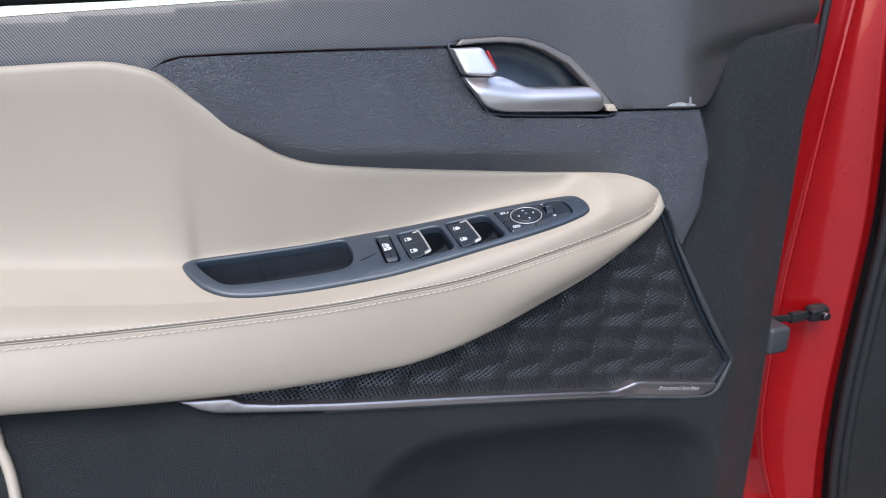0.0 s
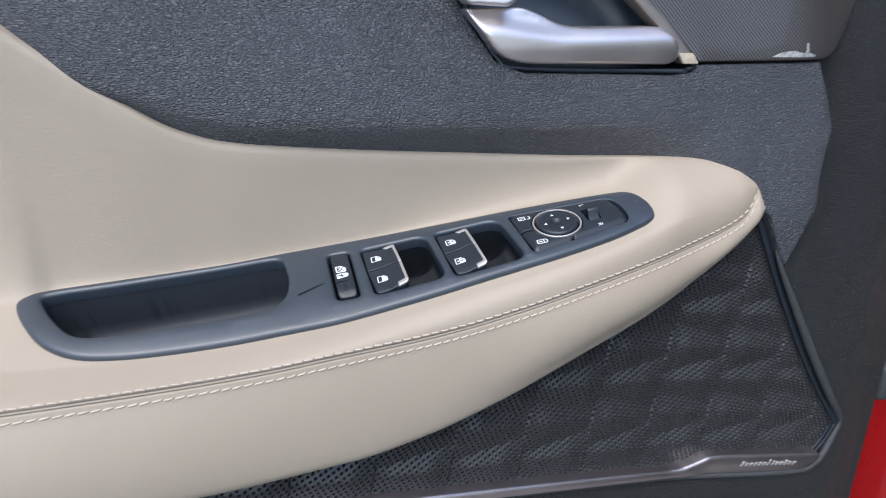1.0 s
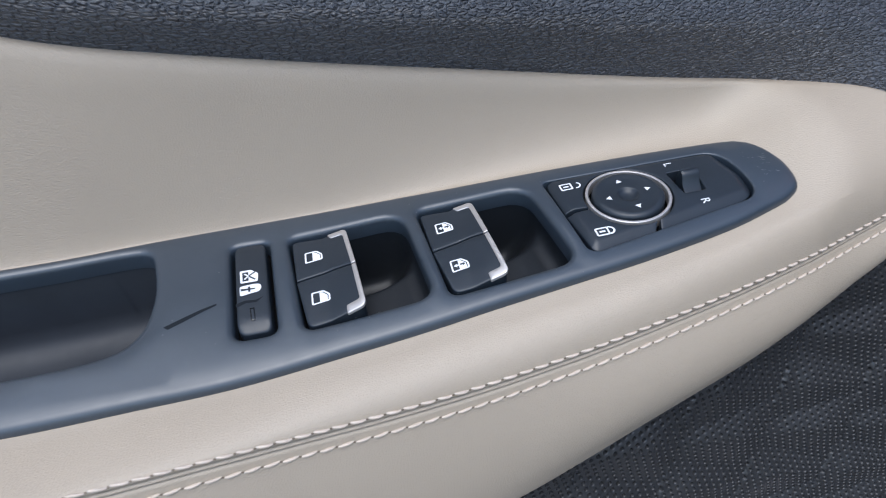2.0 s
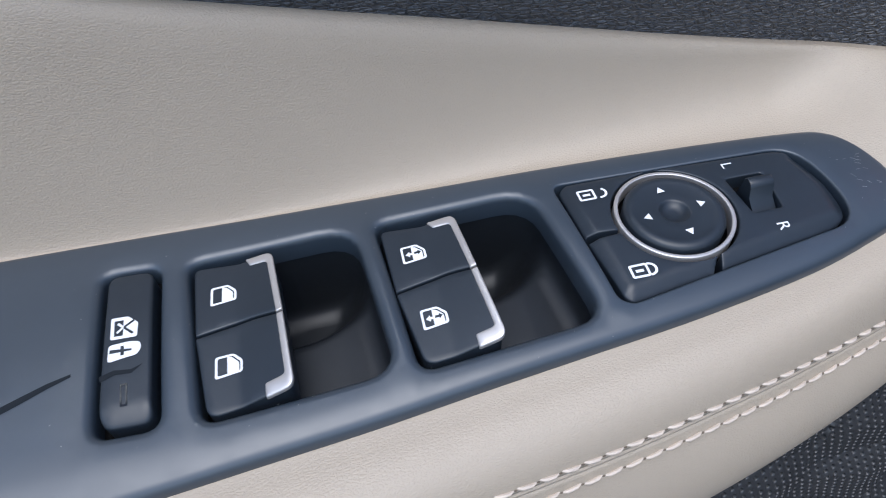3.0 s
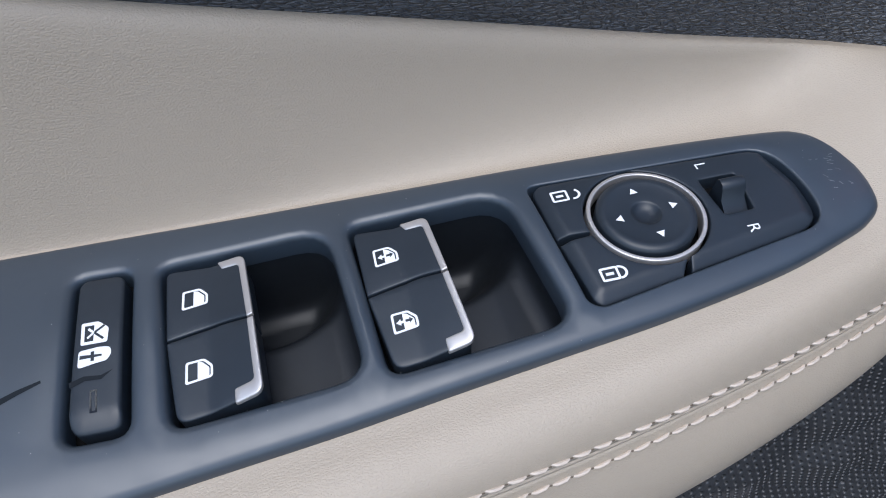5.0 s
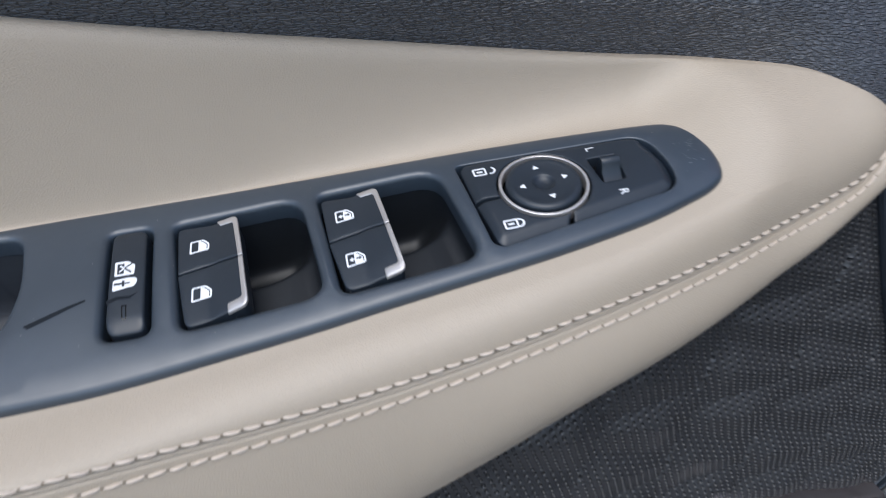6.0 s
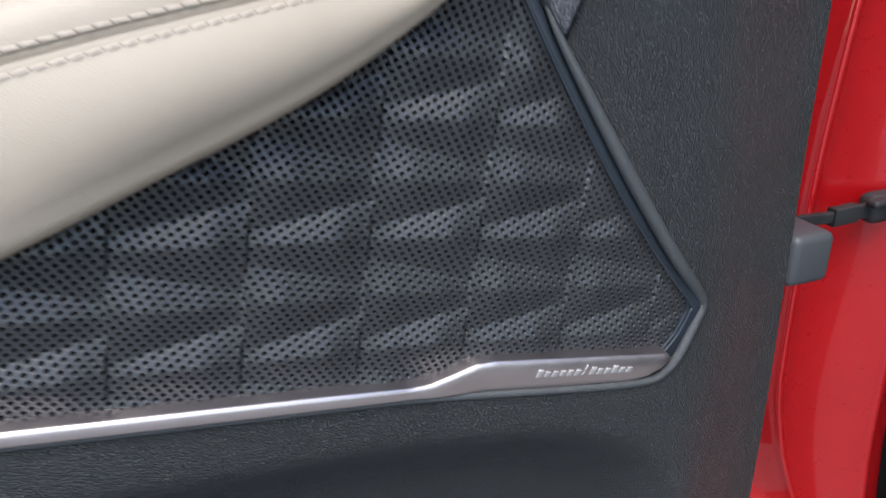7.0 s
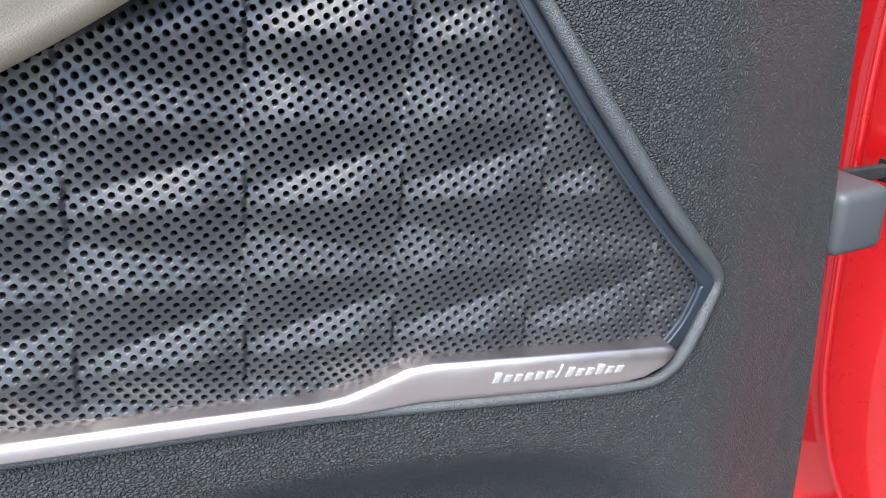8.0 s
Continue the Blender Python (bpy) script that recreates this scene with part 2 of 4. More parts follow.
def sheet(outer, place, step, holes=(), r=0.0, skirt=0.0, hole_r=None, hole_skirt=None, concave=False):
    """A filled outline, laid on a surface by place(u, v, drop), with rounded edges of radius r and a skirt behind them.
    concave: the edge rises out of the sheet as a fillet instead."""
    bm = bmesh.new()
    outer = list(outer)
    if area(outer) < 0:
        outer = outer[::-1]
    hole_r = r if hole_r is None else hole_r
    hole_skirt = skirt if hole_skirt is None else hole_skirt
    rings = [(outer, 1, r, skirt)]
    for k, h in enumerate(holes):
        h = list(h)
        rings.append((h if area(h) > 0 else h[::-1], -1, hole_r[k] if isinstance(hole_r, (list, tuple)) else hole_r, hole_skirt))
    pts, drops, edges = [], [], []
    bounds = []
    clear = []
    for loop, sign, rad, sk in rings:
        fr = (0.0, 0.12, 0.4, 1.0) if rad > 0 else (0.0,)
        for k, f in enumerate(fr):
            lp = inset(loop, sign * rad * f) if f > 0 else [np.array(q, float) for q in loop]
            base = len(pts)
            pts += [tuple(q) for q in lp]
            dr = rad - math.sqrt(max(0.0, rad * rad - (rad * (1 - f)) ** 2))
            drops += [-dr if concave else dr] * len(lp)
            n = len(lp)
            edges += [(base + i, base + (i + 1) % n) for i in range(n)]
            if k == 0:
                bounds.append((base, n, sk, rad))
            if k == len(fr) - 1:
                clear.append((lp, sign))
    o = np.array([p for p in outer])
    us = np.arange(o[:, 0].min() + step / 2, o[:, 0].max(), step)
    vs = np.arange(o[:, 1].min() + step / 2, o[:, 1].max(), step * 0.87)
    g = np.array([(u + (step / 2 if j % 2 else 0), v) for j, v in enumerate(vs) for u in us]) if len(us) and len(vs) else np.zeros((0, 2))
    if len(g):
        keep = np.ones(len(g), bool)
        for lp, sign in clear:
            keep &= inside(g, inset(lp, sign * step * 0.4)) if sign > 0 else ~inside(g, inset(lp, -step * 0.4))
        for q in g[keep]:
            pts.append(tuple(q))
            drops.append(0.0)
    vo, _, fo, origin, _, _ = delaunay_2d_cdt([Vector(p) for p in pts], edges, [], 0, 1e-7)
    co = np.array([(v.x, v.y) for v in vo])
    dv = [drops[og[0]] if og else 0.0 for og in origin]
    back = {}
    for i, og in enumerate(origin):
        for q in og:
            back[q] = i
    cen = np.array([co[list(f)].mean(0) for f in fo])
    ok = inside(cen, outer)
    for loop, sign, rad, sk in rings[1:]:
        ok &= ~inside(cen, loop)
    verts = [bm.verts.new(place(co[i][0], co[i][1], dv[i])) for i in range(len(co))]
    for f, good in zip(fo, ok):
        if good:
            bm.faces.new([verts[i] for i in f])
    for base, n, sk, rad in bounds:
        if sk <= 0:
            continue
        low = {}
        for i in range(n):
            q = back[base + i]
            if q not in low:
                low[q] = bm.verts.new(place(co[q][0], co[q][1], (dv[q] if not concave else dv[q]) + sk))
        for i in range(n):
            a, b = back[base + i], back[base + (i + 1) % n]
            if a != b:
                try:
                    bm.faces.new((verts[a], verts[b], low[b], low[a]))
                except ValueError:
                    pass
    loose = [v for v in bm.verts if not v.link_faces]
    bmesh.ops.delete(bm, geom=loose, context="VERTS")
    bmesh.ops.recalc_face_normals(bm, faces=bm.faces)
    return bm


def tube(points, radius, sides=8, caps=True):
    """A round bar along points."""
    bm = bmesh.new()
    p = [Vector(q) for q in points]
    rings = []
    up = Vector((0.13, 0.31, 0.94))
    for i, q in enumerate(p):
        t = (p[min(i + 1, len(p) - 1)] - p[max(i - 1, 0)]).normalized()
        n = t.cross(up).normalized()
        b = t.cross(n)
        r = radius(i / (len(p) - 1)) if callable(radius) else radius
        rings.append([bm.verts.new(q + (n * math.cos(k * math.tau / sides) + b * math.sin(k * math.tau / sides)) * r) for k in range(sides)])
    for a, b in zip(rings, rings[1:]):
        for k in range(sides):
            bm.faces.new((a[k], a[(k + 1) % sides], b[(k + 1) % sides], b[k]))
    if caps:
        bm.faces.new(rings[0][::-1])
        bm.faces.new(rings[-1])
    bmesh.ops.recalc_face_normals(bm, faces=bm.faces)
    return bm


def loft(rows, closed=False):
    """Faces between rows of points."""
    bm = bmesh.new()
    vs = [[bm.verts.new(q) for q in r] for r in rows]
    for a, b in zip(vs, vs[1:]):
        for k in range(len(a) if closed else len(a) - 1):
            j = (k + 1) % len(a)
            bm.faces.new((a[k], a[j], b[j], b[k]))
    bmesh.ops.remove_doubles(bm, verts=bm.verts, dist=1e-6)
    bmesh.ops.recalc_face_normals(bm, faces=bm.faces)
    return bm


def box(x0, x1, y0, y1, z0, z1, bevel=0.0, seg=3):
    bm = bmesh.new()
    bmesh.ops.create_cube(bm, size=1)
    for v in bm.verts:
        v.co = Vector(((x0 + x1) / 2 + v.co.x * (x1 - x0), (y0 + y1) / 2 + v.co.y * (y1 - y0), (z0 + z1) / 2 + v.co.z * (z1 - z0)))
    if bevel:
        bmesh.ops.bevel(bm, geom=list(bm.edges), offset=bevel, segments=seg, profile=0.5, affect="EDGES")
    return bm


# ---------------------------------------------------------------- setting
def ground_sheet():
    bm = bmesh.new()
    bmesh.ops.create_grid(bm, x_segments=60, y_segments=60, size=400)
    return bm


gb = ground_sheet()
gm = bpy.data.meshes.new("ground")
gb.to_mesh(gm)
gb.free()
gm.materials.append(paving)
tagged(new("ground", gm), "grey concrete ground under the car", "ground", "", "structure")

# ---------------------------------------------------------------- the door: surfaces in depth
CAR = thing("car", (0.45, 0.15, 0.0), "red car, front door open, beige leather and charcoal door trim", "car")
DOOR = BODY = CAR


def grille_y(x, z):
    return -0.003 + 0.1 * (z - 0.755) + 0.09 * min(x - 0.09, 0.0)


SCOOP = np.array(spline([(-0.262, 0.66), (-0.238, 0.722), (-0.206, 0.748), (-0.16, 0.762), (-0.10, 0.764), (0.0, 0.752), (0.14, 0.727), (0.195, 0.708), (0.226, 0.680), (0.238, 0.640), (0.236, 0.54), (0.16, 0.47), (-0.10, 0.46), (-0.24, 0.52)], 4, True))


def recess(x, z):
    """The scooped pocket under the speaker: deeper with the distance from its rim."""
    p = np.array([x, z])
    a, b = SCOOP, np.roll(SCOOP, -1, 0)
    ab = b - a
    t = np.clip(((p - a) * ab).sum(1) / (ab * ab).sum(1), 0, 1)
    d = float(np.sqrt(((a + ab * t[:, None] - p) ** 2).sum(1)).min())
    cross = (a[:, 1] > z) != (b[:, 1] > z)
    hit = cross & (x < ab[:, 0] * (z - a[:, 1]) / np.where(cross, ab[:, 1], 1.0) + a[:, 0])
    return smoothstep(-0.006, 0.048, d) if hit.sum() % 2 else 0.0


def panel_y(x, z):
    """Depth of the lower and front part of the inner panel."""
    y0 = grille_y(x, max(z, 0.74)) - 0.0025 + 0.24 * max(0.0, z - 0.95)
    t = smoothstep(0.22, 0.375, x)
    swell = min(0.12, 1.25 * max(0.0, 0.764 - 0.18 * (x - 0.038) - z)) * smoothstep(-0.08, -0.26, x)
    return y0 * (1 - t) + 0.061 * t + 0.033 * recess(x, z) - swell


edge_x = along([(0.42, 0.369), (0.60, 0.3695), (0.75, 0.365), (0.85, 0.363), (1.15, 0.3635)])


def inner_y(x, z):
    """Front panel: a valley runs behind the edge of the insert."""
    y = panel_y(x, z)
    mid = 0.2235 - 0.32 * max(0.0, 0.995 - z) + 0.05 * max(0.0, z - 1.0)
    valley = smoothstep(0.890, 0.975, z) * math.exp(-((x - mid) / 0.016) ** 2) * 0.020
    fold = edge_x(z) - 0.0125
    y -= 0.10 * max(0.0, min(x, fold) - 0.338)
    y += 0.75 * max(0.0, x - fold)
    return y + valley + smoothstep(1.0, 1.09, z) * smoothstep(0.33, 0.24, x) * 0.012


crease_z = along([(-0.40, 1.06), (-0.296, 1.047), (-0.165, 1.014), (-0.064, 1.010), (0.05, 1.005), (0.208, 0.997), (0.3, 0.99)])
upper_base = along([(-0.8, 0.060), (-0.2, 0.064), (0.05, 0.064), (0.12, 0.058), (0.20, 0.047), (0.30, 0.058), (0.40, 0.075)])
crease_y = along([(-0.8, 0.056), (-0.3, 0.055), (-0.2, 0.052), (-0.1, 0.047), (0.05, 0.044), (0.12, 0.039), (0.16, 0.035), (0.208, 0.031), (0.3, 0.03)])


def upper_y(x, z):
    """Depth of the charcoal insert: a crease stands out; above it the surface leans back, below it runs to the armrest's edge."""
    cz = crease_z(x)
    d = z - cz
    rise = 0.0
    if d > -0.004:
        soft = 0.5 * (d + math.sqrt(d * d + 0.0025 ** 2))
        rise = (upper_base(x) - crease_y(x)) * min(soft / 0.045, 1.3)
    low_z = min(t_z(min(x, 0.147)), cz - 0.004) if x < 0.147 else 0.950
    low_y = t_y(x) + 0.003 if x < 0.140 else (t_y(min(x, 0.147)) + 0.003) * smoothstep(0.160, 0.140, x) + (inner_y(x, 0.950) - 0.003) * smoothstep(0.140, 0.160, x)
    fall = 0.0
    if d < 0.004:
        soft = 0.5 * (-d + math.sqrt(d * d + 0.0025 ** 2))
        fall = (low_y - crease_y(x)) * min(1.25, soft / (cz - low_z))
    y = crease_y(x) + rise + fall + max(0.0, z - 1.05) * 0.25
    if x > 0.147 and z < 0.950:
        y = inner_y(x, z) - 0.003 * smoothstep(0.905, 0.950, z) + (0.004 if x < 0.1495 else 0.0)
    return y


def belt_y(x, z):
    """The strip leans out to the window; forward of the handle a shoulder turns in below a ridge."""
    ridge = 1.1035 + (x - 0.189) * 0.20
    turn = 0.012 * smoothstep(0.0, 0.026, ridge - z) * smoothstep(0.185, 0.250, x)
    return upper_base(x) - 0.003 + max(0.0, z - 1.04) * 0.32 + turn


def lay(fn, lift=0.0):
    return lambda u, v, drop: Vector((u, fn(u, v) - lift + drop, v))


# outlines shared by neighbours
T_EDGE = [(-0.75, 0.053, 1.060), (-0.55, 0.053, 1.078), (-0.404, 0.053, 1.086), (-0.342, 0.053, 1.089), (-0.310, 0.053, 1.083), (-0.274, 0.055, 1.057),
          (-0.234, 0.057, 1.026), (-0.212, 0.059, 1.012), (-0.189, 0.060, 1.004), (-0.154, 0.060, 0.999), (-0.059, 0.060, 0.990), (0.057, 0.054, 0.982),
          (0.085, 0.046, 0.9814), (0.109, 0.037, 0.9803), (0.1245, 0.0235, 0.9762), (0.1355, 0.0170, 0.9690), (0.1410, 0.0148, 0.9615), (0.1432, 0.0135, 0.9535)]
t_y = along([(p[0], p[1]) for p in T_EDGE])
t_z = along([(p[0], p[2]) for p in T_EDGE])
S_EDGE = [(-0.75, -0.040, 0.922), (-0.411, -0.036, 0.9100), (-0.300, -0.033, 0.9065), (-0.2186, -0.0305, 0.9055), (-0.180, -0.0290, 0.9060), (-0.143, -0.0265, 0.9075), (-0.110, -0.0238, 0.9085),
          (-0.0757, -0.0220, 0.9112), (-0.036, -0.0200, 0.9171), (0.0073, -0.0160, 0.9247), (0.0562, -0.0075, 0.9322), (0.0856, 0.0002, 0.9366), (0.110, 0.0058, 0.9414), (0.124, 0.0088, 0.9462), (0.1315, 0.0110, 0.9515), (0.1365, 0.0135, 0.9590), (0.1392, 0.0150, 0.9660), (0.1432, 0.0130, 0.9700)]
s_y0 = along([(p[0], p[1]) for p in S_EDGE])
s_z0 = along([(p[0], p[2]) for p in S_EDGE])


def s_z(x):
    """The seam runs up and into the upper edge at the nose."""
    return min(s_z0(x), t_z(x) - 0.0004)


L_EDGE = [(-0.75, 0.905), (-0.419, 0.8628), (-0.352, 0.8534), (-0.2745, 0.8446), (-0.232, 0.8413), (-0.186, 0.8395), (-0.137, 0.8397), (-0.095, 0.8446), (-0.050, 0.8553),
          (0.003, 0.8732), (0.064, 0.8956), (0.118, 0.9252), (0.1335, 0.9375), (0.1405, 0.9455), (0.1425, 0.9500), (0.1432, 0.9530)]
l_z = along(L_EDGE)

# ---------------------------------------------------------------- switch panel frame of reference
BC = Vector((-0.0331, 0.0207, 0.9452))
BA = Vector((0.98548, -0.08710, 0.14575))
BB = Vector((0.04982, 0.96896, 0.24216))
BH = Vector((-0.16231, -0.23139, 0.95923))


def bend(a):
    return 0.55 * min(0.0, a + 0.06) ** 2 if a > -0.30 else 0.55 * 0.24 ** 2 - 0.264 * (a + 0.30)


front_b = along([(-0.30, -0.0455), (-0.214, -0.0445), (-0.161, -0.0432), (-0.104, -0.0393), (-0.048, -0.0355), (0.002, -0.0306), (0.029, -0.0276), (0.060, -0.0226), (0.09, -0.0145), (0.2, -0.009)])


def bez(a, b, h=0.0):
    roll = max(0.0, front_b(a) + 0.019 - b)
    return BC + BA * a + BB * b + BH * (h + bend(a) - 1.2 * b * b - 5.0 * roll * roll)


def top(lift=0.0):
    return lambda u, v, drop: bez(u, v, lift - drop)


def mm(points):
    return [(x / 1000, y / 1000) for x, y in points]


BEZEL = mm([(-267.3, -1.2), (-264, 6.5), (-255, 11), (-224.5, 17), (-196, 21), (-165, 24.4), (-132, 28.6), (-98, 30.4), (-63, 30.5), (-27, 30.0), (9, 29.6), (46, 28.2), (78, 25.8),
            (88, 23), (93.5, 16), (94.8, 5), (93, -5.5), (88, -10), (80, -13.0), (60, -18.6), (29, -23.8), (2, -27.0), (-24, -30.0), (-48, -33.0), (-72, -35.4), (-104, -38.8), (-133, -40.2),
            (-161, -42), (-188, -43), (-214, -43), (-234, -40), (-249, -31), (-260, -17)])
BEZEL = [tuple(q) for q in spline(BEZEL, 5, True)]
BEZEL_DEEP = inset(BEZEL if area(BEZEL) > 0 else BEZEL[::-1], 0.004)


# ---------------------------------------------------------------- armrest
rear_b = along([(-0.60, -0.008), (-0.30, -0.004), (-0.268, 0.003), (-0.255, 0.0130), (-0.224, 0.0188), (-0.196, 0.0228), (-0.165, 0.0262), (-0.132, 0.0302), (-0.06, 0.0322), (0.0, 0.0315), (0.046, 0.0300), (0.080, 0.0274), (0.2, 0.02)])
SHELF = [0.0, 0.02, 0.04, 0.07, 0.11, 0.16, 0.22, 0.30, 0.38, 0.46, 0.54, 0.62, 0.70, 0.78, 0.84, 0.89, 0.93, 0.96, 0.98, 1.0]
WELT = ((0.0024, 0.0), (0.0013, 0.0), (0.0008, 0.0011), (0.0003, 0.0), (-0.0003, 0.0), (-0.0008, 0.0011), (-0.0013, 0.0), (-0.0024, 0.0))


def bezier(a, b, c, t):
    return a * (1 - t) ** 2 + b * (2 * t * (1 - t)) + c * t * t


def armrest_section(x):
    """Points of the armrest's section at x, from behind its upper edge round to behind its lower edge."""
    ty, tz, sz, lz = t_y(x), t_z(x), s_z(x), l_z(x)
    ly = grille_y(x, lz) - 0.005
    a = (x - BC.x) / BA.x
    tip = smoothstep(0.126, 0.1405, x)
    nose = smoothstep(0.046, 0.086, x)
    sy = s_y0(x)
    # shelf that carries the switch panel
    br, bf = bez(a, rear_b(a), -0.0016), bez(a, front_b(a), -0.0016)
    br.x = bf.x = x
    rim = 0.004 * (1 - smoothstep(-0.03, 0.075, x))
    out = [Vector((x, ty + 0.012, tz + 0.001 * (1 - tip))), Vector((x, ty + 0.0035, tz + 0.0003 * (1 - tip))), Vector((x, ty + 0.0012, tz - rim * 0.15)), Vector((x, ty, tz - rim * 0.6))]
    t0 = Vector((x, ty - 0.0006, tz - rim * 1.3))
    s = 1 - 0.97 * tip
    up = Vector((x, sy, sz + 0.0024 * s))
    h = max(t0.z - br.z, 0.001)
    reach = max(0.003, t0.y - br.y + min(0.006, 0.05 * h))
    dip = br + BB * reach
    dip.x = x
    shelf = [bezier(t0, dip, br, k / 16) for k in range(16)] + [br.lerp(bf, k) for k in SHELF]
    knee = Vector((x, sy + 0.001, bf.z + 0.10 * (bf.z - br.z)))
    shelf += [bezier(bf, knee, up, k / 12) for k in range(1, 12)]
    # full-bodied nose past the switch panel
    drop = t0.z - up.z
    c1 = Vector((x, t0.y - 0.62 * (t0.y - up.y), t0.z - 0.16 * drop))
    c2 = Vector((x, up.y - 0.04 * drop, up.z + 0.55 * drop))
    arc = [t0 * (1 - k) ** 3 + c1 * (3 * k * (1 - k) ** 2) + c2 * (3 * k * k * (1 - k)) + up * k ** 3 for k in (i / 60 for i in range(61))]
    run = np.cumsum([0.0] + [(q - p).length for p, q in zip(arc, arc[1:])])
    full = shelf + [up]
    mark = np.cumsum([0.0] + [(q - p).length for p, q in zip(full, full[1:])])
    for p, m in zip(shelf, mark):
        w = m / mark[-1] * run[-1]
        i = min(int(np.searchsorted(run, w, "right")) - 1, 59)
        q = arc[i].lerp(arc[i + 1], (w - run[i]) / max(run[i + 1] - run[i], 1e-9))
        out.append(p.lerp(q, nose))
    for dz, dy in WELT:
        out.append(Vector((x, sy + dy * s, sz + dz * s)))
    lo = out[-1].copy()
    hh = lo.z - lz
    under = min(0.009, 0.22 * hh) * (1 - 0.75 * smoothstep(0.105, 0.140, x))
    turn = Vector((x, ly - 0.001 - under, lz + under * 0.9))
    belly = Vector((x, min(lo.y, turn.y) - 0.001 - (0.03 + 0.20 * smoothstep(-0.10, 0.03, x) * (1 - smoothstep(0.105, 0.142, x))) * hh, lo.z - 0.5 * hh))
    edge = Vector((x, ly, lz))
    corner = Vector((x, turn.y + 0.001, lz + under * 0.1))
    below = [bezier(lo, belly, turn, k / 10) for k in range(1, 11)] + [bezier(turn, corner, edge, k / 5) for k in range(1, 6)]
    out += below
    out.append(edge + Vector((0, 0.003, 0.0003)))
    out.append(edge + Vector((0, 0.020, 0.002)))
    return out


def armrest():
    xs = list(np.arange(-0.75, -0.31, 0.012)) + list(np.arange(-0.31, 0.10, 0.003))
    xs += [0.1432 - 0.0432 * (1 - k / 40) ** 2 for k in range(40)] + [0.14319]
    rows = [armrest_section(x) for x in xs]
    bm = loft(rows)
    # open under the switch panel
    mids = [f.calc_center_median() for f in bm.faces]
    flat = np.array([((p - BC).dot(BA), (p - BC).dot(BB)) for p in mids])
    hide = inside(flat, BEZEL_DEEP)
    gone = [f for f, p, k in zip(list(bm.faces), mids, hide) if k and abs((p - BC).dot(BH) - bend((p - BC).dot(BA)) + 0.0016) < 0.004]
    bmesh.ops.delete(bm, geom=gone, context="FACES")
    return bm


ARM = part("armrest", armrest(), tan, DOOR, "beige leather armrest swelling out of the door", sharp=70)


def beside_seam(x, offset):
    """The point of the surface at a distance above (or below) the seam, and the way out of it."""
    sec = armrest_section(x)
    first = 4 + 16 + len(SHELF) + 11
    walk_on = list(range(first, 3, -1)) if offset > 0 else list(range(first + len(WELT) - 1, len(sec) - 3))
    left = abs(offset) - 0.0024 * (1 - 0.97 * smoothstep(0.126, 0.1405, x))
    p = sec[walk_on[0]]
    for i, j in zip(walk_on, walk_on[1:]):
        seg = sec[j] - sec[i]
        n = seg.length
        if n < 1e-7:
            continue
        way = Vector((0, -seg.z, seg.y)) / n
        if way.y > 0:
            way = -way
        if left <= n:
            return sec[i] + seg * max(0.0, left / n), way
        left -= n
        p = sec[j]
    return p, Vector((0, -1, 0))


def stitches(offset, phase):
    """A row of thread stitches beside the seam."""
    bm = bmesh.new()
    x = -0.60 + phase
    pitch = 0.0052
    while x < 0.1362:
        near, ahead = beside_seam(x, offset)[0], beside_seam(x + 0.0005, offset)[0]
        pace = 0.0005 / max((ahead - near).length, 0.0005)
        pts = []
        for k in range(5):
            t = k / 4
            xx = x + 0.0045 * pace * t
            o = offset * (1 - 0.35 * smoothstep(0.126, 0.1405, xx)) + (0.0005 if offset > 0 else -0.0005) * (0.5 - t)
            p, way = beside_seam(xx, o)
            pts.append(p + way * (0.00030 - 0.00055 * abs(2 * t - 1) ** 4))
        one = tube(pts, lambda t: 0.00050 * (1 - 0.4 * abs(2 * t - 1) ** 3), 6)
        me = bpy.data.meshes.new("s")
        one.to_mesh(me)
        one.free()
        bm.from_mesh(me)
        bpy.data.meshes.remove(me)
        x += pitch * pace
    return bm


def needle_holes(offset, phase):
    """Dark pricks between the stitches."""
    bm = bmesh.new()
    x = -0.60 + phase
    while x < 0.1300:
        near, ahead = beside_seam(x, offset)[0], beside_seam(x + 0.0005, offset)[0]
        pace = 0.0005 / max((ahead - near).length, 0.0005)
        at, way = beside_seam(x + 0.00485 * pace, offset)
        side = way.cross(Vector((1, 0, 0))).normalized()
        bm.faces.new([bm.verts.new(at + way * 0.0001 + (Vector((1, 0, 0)) * math.cos(k * math.tau / 8) * 0.00045 + side * math.sin(k * math.tau / 8) * 0.00032)) for k in range(8)])
        x += 0.0052 * pace
    return bm


part("stitching", stitches(0.0025, 0.0), thread, ARM, "cream thread stitching along the seam", "stuff")
part("stitching", stitches(-0.0044, 0.0012), thread, ARM, "cream thread stitching along the seam", "stuff")

pricked = material("pricked_leather", (0.17, 0.13, 0.095), 0.8)
part("seam_pricking", needle_holes(0.0025, 0.0), pricked, ARM, "dark needle holes between the stitches", "stuff")
part("seam_pricking", needle_holes(-0.0044, 0.0012), pricked, ARM, "dark needle holes between the stitches", "stuff")

